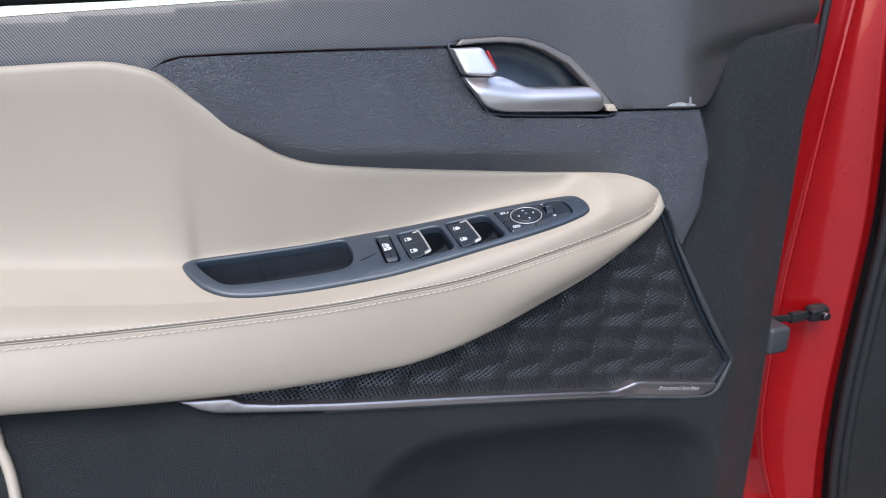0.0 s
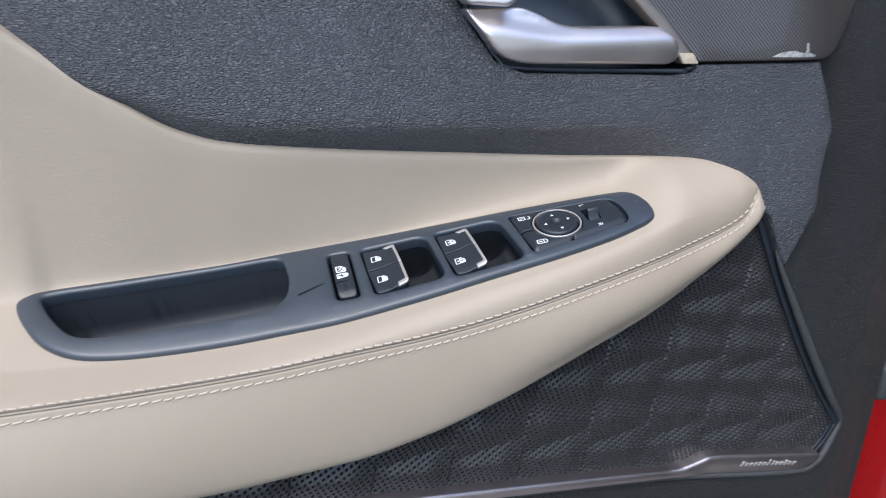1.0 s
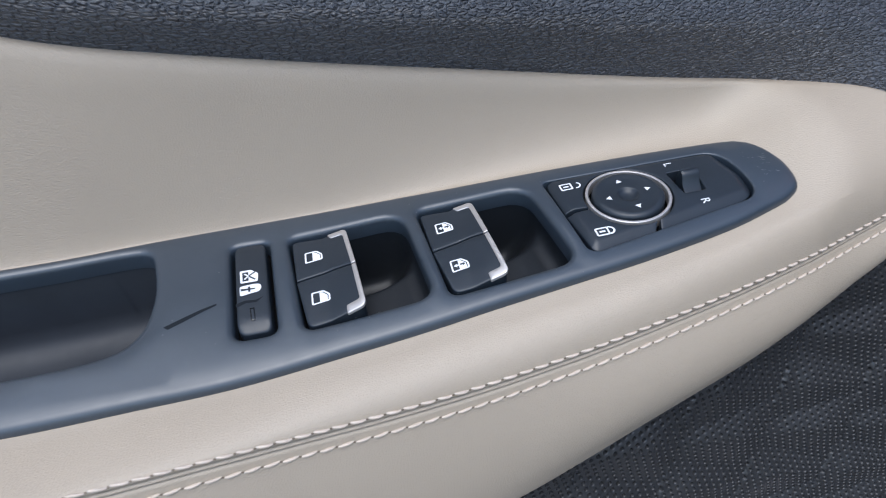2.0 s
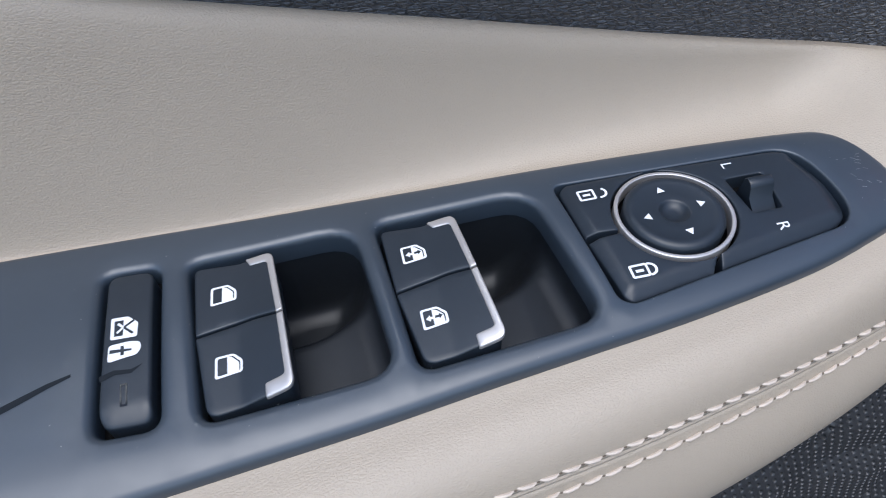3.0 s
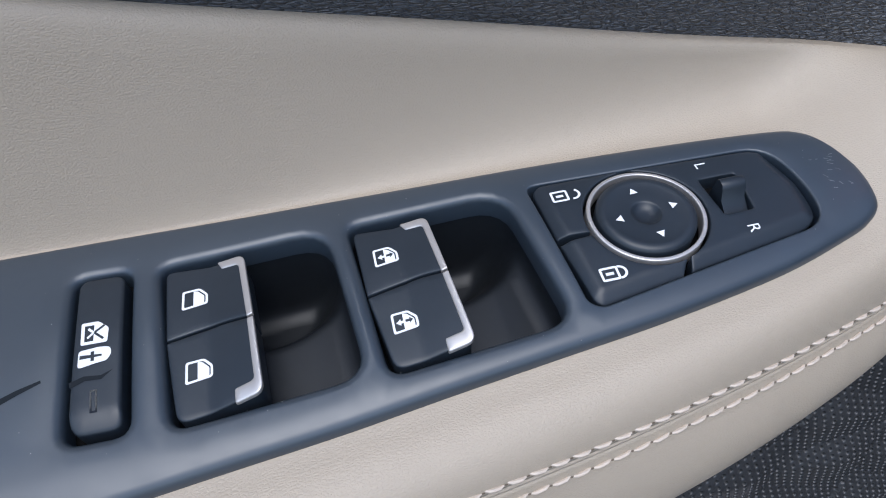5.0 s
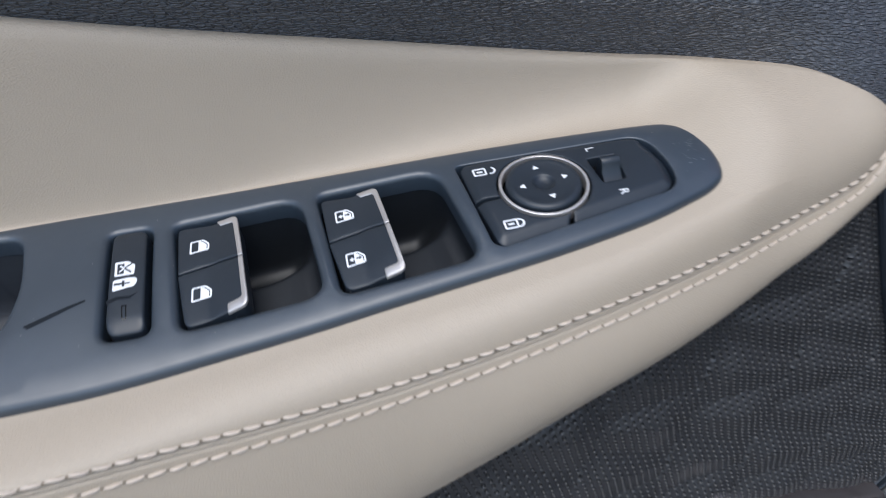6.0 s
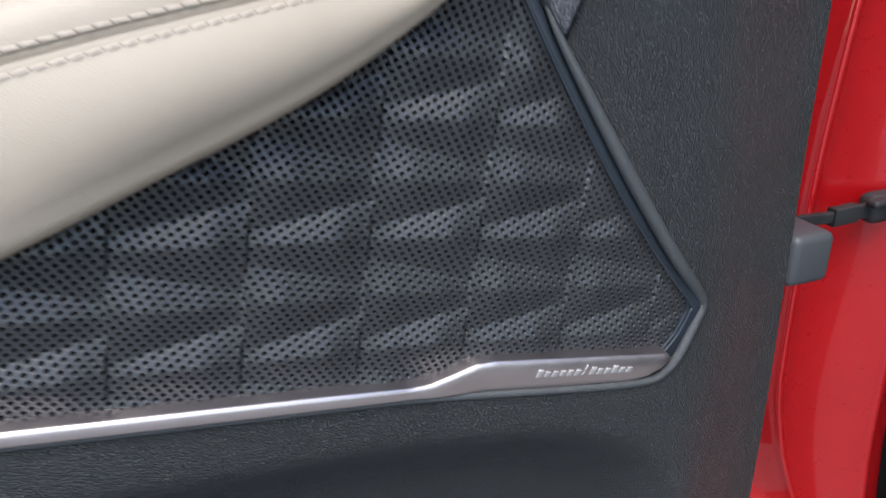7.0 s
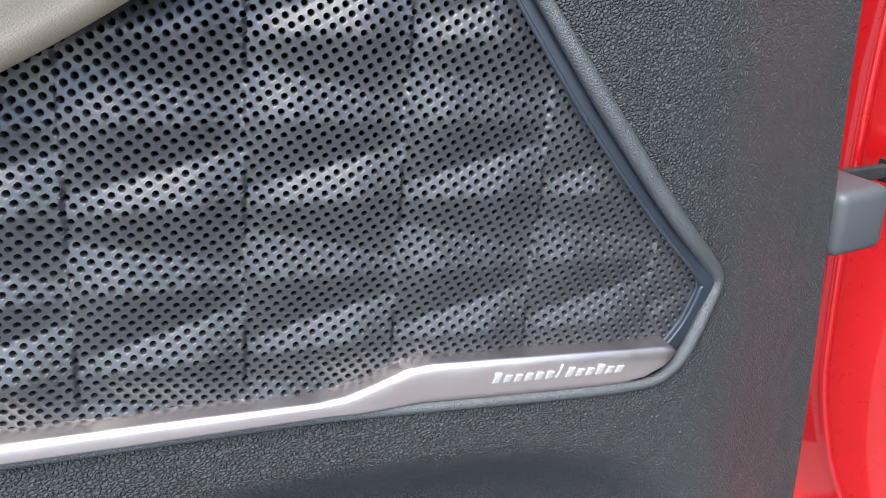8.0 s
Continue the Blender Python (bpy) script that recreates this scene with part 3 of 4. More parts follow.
# ---------------------------------------------------------------- inner panel, insert, belt trim
insert_low = [(x, t_z(x) - 0.004) for x in np.arange(-0.312, 0.1475, 0.008)] + [(0.149, 0.945)]
insert = insert_low + [(0.1600, 0.9240), (0.1650, 0.9135), (0.1682, 0.9085), (0.1700, 0.9092), (0.1795, 0.9280), (0.1905, 0.9480), (0.2025, 0.9750), (0.2075, 0.996), (0.2050, 1.018), (0.2010, 1.0395), (0.110, 1.0385), (0.106, 1.034), (0.094, 1.0325), (-0.010, 1.0365),
                        (-0.028, 1.044), (-0.040, 1.065), (-0.0570, 1.0990), (-0.159, 1.0965), (-0.249, 1.0935), (-0.285, 1.0915), (-0.300, 1.087)]
part("upper_trim", sheet(resample(insert, 0.006), lay(upper_y), 0.0042, r=0.0026, skirt=0.025), grained, DOOR, "charcoal leather-grained insert")

belt = [(-0.75, 1.055), (-0.55, 1.074), (-0.404, 1.082), (-0.342, 1.085), (-0.310, 1.080), (-0.296, 1.0895), (-0.284, 1.0925), (-0.249, 1.0945), (-0.159, 1.0975), (-0.0580, 1.1000),
        (-0.044, 1.1055), (-0.005, 1.1085), (0.020, 1.1070), (0.040, 1.1025), (0.067, 1.0900), (0.0905, 1.0660), (0.1115, 1.0405), (0.1960, 1.0408), (0.2030, 1.0412), (0.2120, 1.0437), (0.2195, 1.0478),
        (0.2310, 1.0585), (0.2430, 1.0725), (0.2530, 1.0865), (0.2660, 1.0970), (0.2870, 1.1050), (0.3100, 1.1060), (0.3370, 1.1080), (0.3700, 1.1090), (0.3960, 1.1110), (0.3990, 1.1650), (0.2, 1.160), (0.0, 1.152), (-0.25, 1.136), (-0.407, 1.122), (-0.75, 1.085)]
part("belt_trim", sheet(resample(belt, 0.006), lay(belt_y), 0.008, r=0.0015, skirt=0.03), weave, DOOR, "dark woven-look trim strip under the window")

BELT = [o for o in DOOR.children if o.name.startswith("belt_trim")][0]
# a reflection on the glossy strip, painted as a thin pale patch
glare_shape = [(0.1620, 1.0432), (0.1700, 1.0462), (0.1790, 1.0470), (0.1850, 1.0452), (0.1872, 1.0462), (0.1880, 1.0515), (0.1895, 1.0518), (0.1897, 1.0455), (0.1950, 1.0440), (0.1935, 1.0428)]
part("film_glare", sheet(resample(glare_shape, 0.002), lay(belt_y, 0.00015), 0.002, r=0.0001, skirt=0.0004), glare_dust, BELT, "pale painted glare on the woven strip")

panel_out = [(-0.75, 0.42), (0.3690, 0.42), (0.3695, 0.60), (0.3650, 0.75), (0.3630, 0.85), (0.3630, 0.95), (0.3635, 1.05), (0.3600, 1.1235), (0.3363, 1.1180), (0.3077, 1.1122), (0.2847, 1.1099), (0.2633, 1.1016), (0.2499, 1.0905), (0.2405, 1.0759),
             (0.2300, 1.0595), (0.2195, 1.0470), (0.2120, 1.0425), (0.2020, 1.0395), (0.2062, 1.018), (0.2087, 0.996), (0.2037, 0.9747), (0.1917, 0.9477), (0.1807, 0.9277), (0.1708, 0.9084), (0.1690, 0.9052), (0.1985, 0.8475), (0.2225, 0.8055), (0.2430, 0.7760), (0.2440, 0.7700), (0.2270, 0.7462), (0.2200, 0.7412), (0.2080, 0.7388), (0.1640, 0.7452), (0.0380, 0.7682), (-0.083, 0.7902), (-0.187, 0.8082),
             (-0.264, 0.8235), (-0.284, 0.8285), (-0.296, 0.8340), (-0.307, 0.8460), (-0.35, 0.860), (-0.42, 0.872), (-0.75, 0.91)]


part("inner_panel", sheet(resample(panel_out, 0.007), lay(inner_y), 0.0055, r=0.0055, skirt=0.03), lowpl, DOOR, "charcoal moulded plastic lower panel with a scooped pocket")

PANEL = [o for o in DOOR.children if o.name.startswith("inner_panel")][0]
rim_path = spline([(0.1610, 0.9200), (0.1702, 0.9008), (0.1990, 0.8474), (0.2232, 0.8056), (0.2398, 0.7818), (0.2440, 0.7754), (0.2450, 0.7708), (0.2425, 0.7660), (0.2290, 0.7478), (0.2210, 0.7412), (0.2085, 0.7380), (0.1645, 0.7445), (0.0380, 0.7675), (-0.083, 0.7895), (-0.20, 0.810)], 6)
part("panel_rim", tube([Vector((x, inner_y(x, z) + 0.0022, z)) for x, z in rim_path], lambda t: 0.0037 * min(1.0, 0.15 + 6 * t) * (1 - 0.5 * t), 14), rim_highlight, PANEL, "smooth rounded rim round the speaker, highlight painted in paler grey")

# ---------------------------------------------------------------- speaker grille
GRILLE = [(-0.285, 0.8420), (-0.263, 0.8325), (-0.186, 0.8160), (-0.083, 0.7980), (0.037, 0.7760), (0.090, 0.7660), (0.104, 0.7672), (0.124, 0.7706), (0.219, 0.7535), (0.2265, 0.7600), (0.2340, 0.7720), (0.2340, 0.7765),
          (0.2140, 0.8060), (0.1900, 0.8460), (0.1640, 0.8970), (0.1430, 0.9460), (0.10, 0.930), (0.0, 0.885), (-0.09, 0.858), (-0.19, 0.850)]


def relief(xs, zs):
    """Pillows in columns: the creases between the rows lean by turns one way and the other, so each pillow is a wedge, tall at one side."""
    ax, az, bx, bz = 0.0480, -0.0075, 0.0055, 0.0242
    det = ax * bz - bx * az
    dx, dz = xs - 0.1105, zs - 0.8660
    i = (dx * bz - bx * dz) / det
    k = (ax * dz - az * dx) / det
    u = i - np.round(i)
    lean = lambda n: np.where(n % 2 == 0, -0.5, 0.5) * u
    n = np.floor(k)
    n = n + (k >= n + 1 + lean(n + 1)) - (k < n + lean(n))
    low, high = n + lean(n), n + 1 + lean(n + 1)
    tall = np.maximum(high - low, 0.05)
    s = np.clip((k - low) / tall, 0, 1)
    ease = lambda t: t * t * (3 - 2 * t)
    rise = 1 - np.clip((s - 0.56) / 0.44, 0, 1) ** 1.35
    fall = ease(np.clip(s / 0.62, 0, 1)) * 0.55 + np.clip(s / 0.62, 0, 1) * 0.45
    side = 1 - 0.64 * ease(np.clip((np.abs(u) - 0.16) / 0.34, 0, 1))
    return 0.0033 * tall * rise * fall * side


def perforated():
    """A sheet with round holes on a slanting lattice."""
    s1, s2 = np.array([0.00122, -0.0028]), np.array([0.00305, 0.0013])
    hole = 0.00084
    spots = np.array([i * s1 + j * s2 + np.array([0.0, 0.83]) for i in range(-140, 140) for j in range(-140, 140)])
    spots = spots[inside(spots, inset(GRILLE if area(GRILLE) > 0 else GRILLE[::-1], -0.0025))]
    corner = [(s1 + s2) / 2, (s2 - s1) / 2, -(s1 + s2) / 2, (s1 - s2) / 2]
    ring = []
    for k in range(4):
        for f in (0.0, 1 / 3, 2 / 3):
            ring.append(corner[k] * (1 - f) + corner[(k + 1) % 4] * f)
    verts, faces, keyed = [], [], {}

    def vertex(x, z, dy):
        key = (round(x * 2e5), round(z * 2e5), round(dy * 1e5))
        if key not in keyed:
            keyed[key] = len(verts)
            verts.append((x, grille_y(x, z) + 0.0035 + dy, z))
        return keyed[key]

    for c in spots:
        o, e, h, w = [], [], [], []
        for q in ring:
            n = q / np.linalg.norm(q)
            o.append(vertex(*(c + q), 0.0))
            e.append(vertex(*(c + n * hole * 1.30), -0.00010))
            h.append(vertex(*(c + n * hole), 0.00036))
            w.append(vertex(*(c + n * hole * 0.93), 0.0030))
        for k in range(12):
            j = (k + 1) % 12
            faces.append((o[k], o[j], e[j], e[k]))
            faces.append((e[k], e[j], h[j], h[k]))
            faces.append((h[k], h[j], w[j], w[k]))
    bm = bmesh.new()
    va = np.array(verts)
    # the relief fades out towards the frame
    line = np.array([(0.2280, 0.7600), (0.2350, 0.7715), (0.2345, 0.7770), (0.2150, 0.8055), (0.1910, 0.8455), (0.1640, 0.8990), (0.1440, 0.9430)])
    near = np.full(len(va), 1.0)
    for a, b in zip(line, line[1:]):
        ab, q = b - a, va[:, [0, 2]] - a
        t = np.clip(q @ ab / (ab @ ab), 0, 1)
        near = np.minimum(near, np.linalg.norm(q - t[:, None] * ab, axis=1))
    va[:, 1] -= relief(va[:, 0], va[:, 2]) * np.clip(near / 0.010, 0.0, 1.0)
    bv = [bm.verts.new(v) for v in va]
    for f in faces:
        try:
            bm.faces.new([bv[i] for i in f])
        except ValueError:
            pass
    for f in bm.faces:
        f.normal_update()
        if f.normal.y > 0 and abs(f.normal.y) > 0.3:
            f.normal_flip()
    return bm


GRL = part("speaker_grille", perforated(), grilleplastic, DOOR, "black perforated speaker grille with faceted relief", sharp=60)
part("backing", sheet(resample(inset(GRILLE if area(GRILLE) > 0 else GRILLE[::-1], -0.004), 0.01), lay(grille_y, -0.010), 0.02), deep, GRL, "black backing, painted shade behind the holes")

FRAME_OUT = [(0.1440, 0.9560), (0.1505, 0.9440), (0.1700, 0.9010), (0.1985, 0.8475), (0.2225, 0.8055), (0.2425, 0.7775), (0.2440, 0.7715), (0.2400, 0.7640), (0.2270, 0.7460), (0.2180, 0.7500)]
FRAME_IN = [(0.2200, 0.7520), (0.2280, 0.7600), (0.2350, 0.7715), (0.2345, 0.7770), (0.2150, 0.8055), (0.1910, 0.8455), (0.1640, 0.8990), (0.1440, 0.9430), (0.1390, 0.9530)]
FRAME_OUT = [tuple(np.array(p) - np.array([0.0008, 0.0003])) for p in FRAME_OUT]
part("grille_frame", sheet(resample(FRAME_OUT + FRAME_IN, 0.003), lay(grille_y, -0.0020), 0.004, r=0.0010, skirt=0.01), keyblack, GRL, "black plastic frame round the grille")
rim_line = [Vector((p[0], grille_y(p[0], p[1]) - 0.0004, p[1])) for p in spline([(x - 0.0004, z) for x, z in FRAME_IN], 6)]
part("frame_bead", tube(rim_line, 0.0008, 8), keyblack, GRL, "thin raised bead")

STRIP = [(-0.272, 0.8400), (-0.262, 0.8335), (-0.240, 0.8275), (-0.186, 0.8165), (-0.083, 0.7985), (0.037, 0.7765), (0.088, 0.7666), (0.097, 0.7663), (0.108, 0.7684), (0.119, 0.7710), (0.128, 0.7706), (0.2195, 0.7540),
         (0.2215, 0.7514), (0.2170, 0.7456), (0.2095, 0.7414), (0.2000, 0.7402), (0.1640, 0.7460), (0.0380, 0.7690), (-0.083, 0.7910), (-0.187, 0.8090), (-0.264, 0.8255), (-0.284, 0.8305), (-0.296, 0.8360), (-0.309, 0.8460)]


def strip_y(x, z):
    """The face leans back below its upper edge, most on the badge plate."""
    edge = 0.7670 - 0.1775 * (x - 0.086) + 0.0065 * smoothstep(0.093, 0.124, x)
    lean = 0.16 + 0.20 * smoothstep(0.092, 0.126, x)
    return grille_y(x, z) - 0.0055 + lean * max(0.0, edge - 0.0012 - z)


part("trim_strip", sheet(resample(STRIP, 0.003), lay(strip_y), 0.004, r=0.0018, skirt=0.010), stripmetal, GRL, "satin silver trim strip widening into a badge plate")

# the badge's lettering as plain bars
for k in range(13):
    f = k / 12.35
    o = np.array([0.1482 + 0.0490 * f, 0.7592 - 0.0086 * f])
    u = np.array([0.985, -0.173])
    v = np.array([0.173, 0.985])
    w, h, lean = (0.0025, 0.0034, 0.0007) if k != 6 else (0.0007, 0.0060, 0.0018)
    if k in (0, 7, 10):
        h = 0.0046
    low = o - v * 0.0020
    quad = [low, low + u * w, low + u * (w + lean) + v * h, low + u * lean + v * h]
    part("badge_bar", sheet(rounded(quad, 0.0003), lay(strip_y, 0.0005), 0.002, r=0.0002, skirt=0.0006), letterchrome, GRL, "raised chrome bar in place of lettering")

# ---------------------------------------------------------------- switch panel
POCKET = [tuple(q) for q in spline(mm([(-256, 1), (-252, 6.5), (-224, 11.5), (-195, 16), (-165, 19.6), (-142, 22.2), (-134, 20.5), (-131, 12), (-129.5, -3), (-133, -17), (-146, -23.6), (-190, -27), (-220, -29), (-235, -27), (-246, -16)]), 5, True)]
LOCK_H = rounded(mm([(-106.5, 17.8), (-93.2, 17.8), (-90.8, -24.6), (-103.8, -24.6)]), 0.0035)
P1 = rounded(mm([(-86.8, 17.4), (-46.0, 19.6), (-41.6, -22.6), (-82.8, -25.6)]), [0.004, 0.009, 0.007, 0.004])
P2 = rounded(mm([(-40.6, 19.2), (0.6, 21.0), (6.2, -20.2), (-36.8, -24.0)]), [0.004, 0.009, 0.007, 0.004])
MIR = rounded(mm([(7.2, 21.0), (74.5, 19.3), (77.5, 5.0), (76.0, -8.8), (13.5, -19.0), (10.6, -17.0)]), [0.003, 0.012, 0.010, 0.008, 0.004, 0.003])

SW = part("switch_panel", sheet(resample(BEZEL, 0.004), top(0.0008), 0.006, holes=[resample(h, 0.003) for h in (POCKET, LOCK_H, P1, P2, MIR)], r=0.0022, skirt=0.006, hole_r=[0.0022, 0.0022, 0.0022, 0.0022, 0.0006], hole_skirt=0.005),
          satin, DOOR, "satin black window switch panel on the armrest")


def bowl(outline, depth, fillet):
    lp = outline if area(outline) > 0 else outline[::-1]
    return sheet(resample(inset(lp, -0.0002), 0.002), top(-depth), 0.004, r=fillet, concave=True)


def pit(outline, floor, fillet, step):
    """A recess: a floor with a fillet all round, and walls that rise to the rim."""
    lp = outline if area(outline) > 0 else outline[::-1]
    lp = resample(inset(lp, -0.0002), 0.0016)
    place = lambda u, v, drop: bez(u, v, floor(u, v) - drop)
    bm = sheet(lp, place, step, r=fillet, concave=True)
    low = [bm.verts.new(place(u, v, -fillet)) for u, v in lp]
    high = [bm.verts.new(bez(u, v, -0.0018)) for u, v in lp]
    for k in range(len(lp)):
        m = (k + 1) % len(lp)
        bm.faces.new((low[k], low[m], high[m], high[k]))
    bmesh.ops.remove_doubles(bm, verts=bm.verts, dist=1e-6)
    bmesh.ops.recalc_face_normals(bm, faces=bm.faces)
    return bm


def finger_floor(cu, cv):
    """A shelf at the front, falling off along a crescent into a deeper hollow behind the keys."""
    def height(u, v):
        d = math.hypot((u - cu) / 0.0185, (v - cv) / 0.0165)
        return -0.032 + 0.019 * smoothstep(0.55, 1.35, d) - 0.10 * max(0.0, u - cu - 0.012)
    return height


part("grab_pocket", pit(POCKET, lambda u, v: -0.036, 0.010, 0.004), pocketblack, SW, "deep black grab pocket")
part("finger_recess", pit(P1, finger_floor(-0.0650, 0.0170), 0.005, 0.0011), recess_shade, SW, "scooped finger recess, its shade painted in black", sharp=85)
part("finger_recess", pit(P2, finger_floor(-0.0190, 0.0185), 0.005, 0.0011), recess_shade, SW, "scooped finger recess, its shade painted in black", sharp=85)
# floors under the keys, coloured as deep shade
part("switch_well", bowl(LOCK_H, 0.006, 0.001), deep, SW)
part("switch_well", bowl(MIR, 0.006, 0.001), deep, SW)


def key_top(a0, a1, h0, h1):
    """Top of a key that rises from h0 at a0 to h1 at a1."""
    def height(a):
        t = (a - a0) / (a1 - a0)
        return h0 + (h1 - h0) * max(0.0, t - 0.56) / 0.44 - 0.0006 * max(0.0, 0.56 - t)
    return lambda u, v, drop: bez(u, v, height(u) - drop), height


def window_icon(cx, cy, w, h, place, arrows=False):
    """A car window in outline with one half filled; some with an arrow pair."""
    o = [(-0.5, -0.5), (0.5, -0.42), (0.5, 0.10), (0.18, 0.5), (-0.5, 0.5)]
    i = [(-0.41, -0.39), (0.41, -0.33), (0.41, 0.07), (0.14, 0.40), (-0.41, 0.40)]
    half = [(-0.06, -0.40), (0.36, -0.36), (0.36, 0.04), (0.11, 0.35), (-0.06, 0.41)]
    sc = lambda pts: [(cx + p * w, cy + q * h + 0.06 * p * h) for p, q in pts]
    part("window_icon", sheet(rounded(sc(o), 0.0006, 3), place, 0.004, holes=[rounded(sc(i), 0.0004, 3)]), white, SW, "white printed window symbol")
    part("window_icon", sheet(rounded(sc(half), 0.0003, 3), place, 0.004), white, SW, "white printed half of the window symbol")
    if arrows:
        ar = [(-0.34, 0.0), (-0.16, 0.16), (-0.16, 0.06), (0.0, 0.06), (0.0, -0.06), (-0.16, -0.06), (-0.16, -0.16)]
        part("arrow_icon", sheet([tuple(q) for q in sc(ar)], place, 0.004), white, SW, "white printed arrow symbol")
        ar2 = [(0.32, 0.02), (0.18, 0.15), (0.18, 0.07), (0.02, 0.07), (0.02, -0.05), (0.18, -0.05), (0.18, -0.13)]
        up = lambda u, v, drop: place(u, v, drop - 0.00006)
        part("arrow_icon", sheet([tuple(q) for q in sc(ar2)], up, 0.004), keyblack, SW, "black printed arrow symbol")


def window_switches(corners, split, arrows):
    """Two keys side by side, each with a chrome grip."""
    (tl, tr, br, bl) = [np.array(c) / 1000 for c in corners]
    s0, s1, s2 = [np.array(c) / 1000 for c in split]
    gap = np.array([0, 0.0003])
    rear = [tl, tr, s2 + gap, s1 + gap, s0 + gap]
    front = [s0 - gap, s1 - gap, s2 - gap, br, bl]
    for n, (poly, sign) in enumerate(((rear, 1), (front, -1))):
        a0, a1 = tl[0], tr[0]
        place, height = key_top(a0, a1, -0.0002, 0.0022)
        rad = [0.002, 0.0025, 0.0004, 0.004, 0.0004] if n == 0 else [0.0004, 0.004, 0.0004, 0.0025, 0.003]
        part("window_switch", sheet(resample(rounded(poly, rad), 0.0014), place, 0.0013, r=0.0005, skirt=0.009), keyblack, SW, "black window switch key")
        # chrome hook along the outer edge
        e0, e1 = (tr, s2 + gap) if n == 0 else (s2 - gap, br)
        side = (e1 - e0) / np.linalg.norm(e1 - e0)
        inn = np.array([side[1], -side[0]])
        inn = inn if inn[0] < 0 else -inn
        w = 0.0012
        if n == 0:
            along_top = (tl - tr) / np.linalg.norm(tl - tr)
            hook = [e0 + np.array([0.0003, 0.0004]), e1 + np.array([0.0004, 0]), e1 + inn * w, e0 + inn * w * 1.1 + side * 0.0020, e0 + along_top * 0.0056 + side * 0.0020, e0 + along_top * 0.0066 + np.array([0, 0.0004])]
            rr = [0.0022, 0.0003, 0.0003, 0.001, 0.0004, 0.0004]
        else:
            along_bot = (bl - br) / np.linalg.norm(bl - br)
            hook = [e0 + np.array([0.0004, 0]), e1 + np.array([0.0004, -0.0004]), e1 + along_bot * 0.0060 - np.array([0, 0.0004]), e1 + along_bot * 0.0058 - side * 0.0029, e1 + inn * w * 1.1 - side * 0.0029, e0 + inn * w]
            rr = [0.0003, 0.0022, 0.0006, 0.0006, 0.001, 0.0003]
        lifted = lambda u, v, drop, f=height: bez(u, v, f(u) + 0.00025 - drop)
        part("switch_grip", sheet(resample(rounded(hook, rr), 0.0008), lifted, 0.0015, r=0.0004, skirt=0.0008), gripmetal, SW, "satin metal grip edge")
        cx = (tl[0] * 0.62 + tr[0] * 0.38)
        cy = (tl[1] + s1[1]) / 2 - 0.0005 if n == 0 else (s0[1] + bl[1]) / 2 + 0.0012
        if n == 1:
            cx += 0.0012
        icon = lambda u, v, drop, f=height: bez(u, v, f(u) + 0.00012 - drop)
        window_icon(cx, cy, 0.0060, 0.0054, icon, arrows)


window_switches([(-85.4, 15.9), (-66.3, 14.6), (-63.2, -22.4), (-81.6, -24.6)], [(-84.4, -4.4), (-73.0, -2.5), (-64.6, -3.6)], False)
window_switches([(-39.4, 17.3), (-20.8, 15.6), (-17.4, -21.4), (-35.4, -22.8)], [(-38.5, -3.0), (-27.0, -0.8), (-19.2, -2.0)], True)

# child lock key
lk = rounded(mm([(-104.6, 16.4), (-94.4, 16.4), (-92.2, -22.8), (-102.6, -22.8)]), 0.0028)
lk_place = lambda u, v, drop: bez(u, v, 0.0012 - drop - 0.0016 * smoothstep(-0.0185, -0.0228, v))
part("lock_switch", sheet(resample(lk, 0.0015), lk_place, 0.0025, r=0.0008, skirt=0.006), keyblack, SW, "black window lock key with two white symbols")
lk_ic = lambda u, v, drop: bez(u, v, 0.00135 - drop)
part("window_icon", sheet(rounded(mm([(-102.4, 3.5), (-98.8, 3.5), (-96.4, 1.4), (-96.4, -2.4), (-102.0, -2.4)]), 0.0005, 3), lk_ic, 0.004,
                          holes=[resample(mm([(-101.6, 2.6), (-99.6, 2.6), (-99.4, -1.6), (-101.3, -1.6)]), 0.002)]), white, SW, "white printed window symbol")
for q, tone in (([(-99.4, 0.9), (-99.4, 0.2), (-97.5, -1.6), (-97.1, -1.2)], keyblack), ([(-99.4, 0.2), (-99.4, 0.9), (-97.5, 2.4), (-97.2, 1.9)], keyblack),
                ([(-99.5, 0.9), (-99.5, 0.2), (-100.9, 1.5), (-100.6, 2.0)], white), ([(-99.5, 0.2), (-99.5, 0.9), (-100.9, -0.5), (-100.6, -1.0)], white)):
    part("cross_icon", sheet(mm(q), lambda u, v, drop: bez(u, v, 0.00142 - drop), 0.004), tone, SW, "printed cross stroke")
part("lock_icon", sheet(rounded(mm([(-102.2, -3.8), (-98.0, -3.4), (-95.6, -3.8), (-95.2, -5.6), (-96.0, -7.2), (-98.0, -7.4), (-102.0, -8.2)]), 0.0008, 3), lk_ic, 0.004), white, SW, "white printed lock symbol")
for q in ([(-101.8, -5.0), (-97.2, -5.4), (-97.2, -5.9), (-101.8, -6.0)], [(-99.6, -4.4), (-98.9, -4.4), (-98.7, -6.8), (-99.4, -6.8)]):
    part("lock_icon_bar", sheet(mm(q), lambda u, v, drop: bez(u, v, 0.00142 - drop), 0.004), keyblack, SW, "dark printed bar")
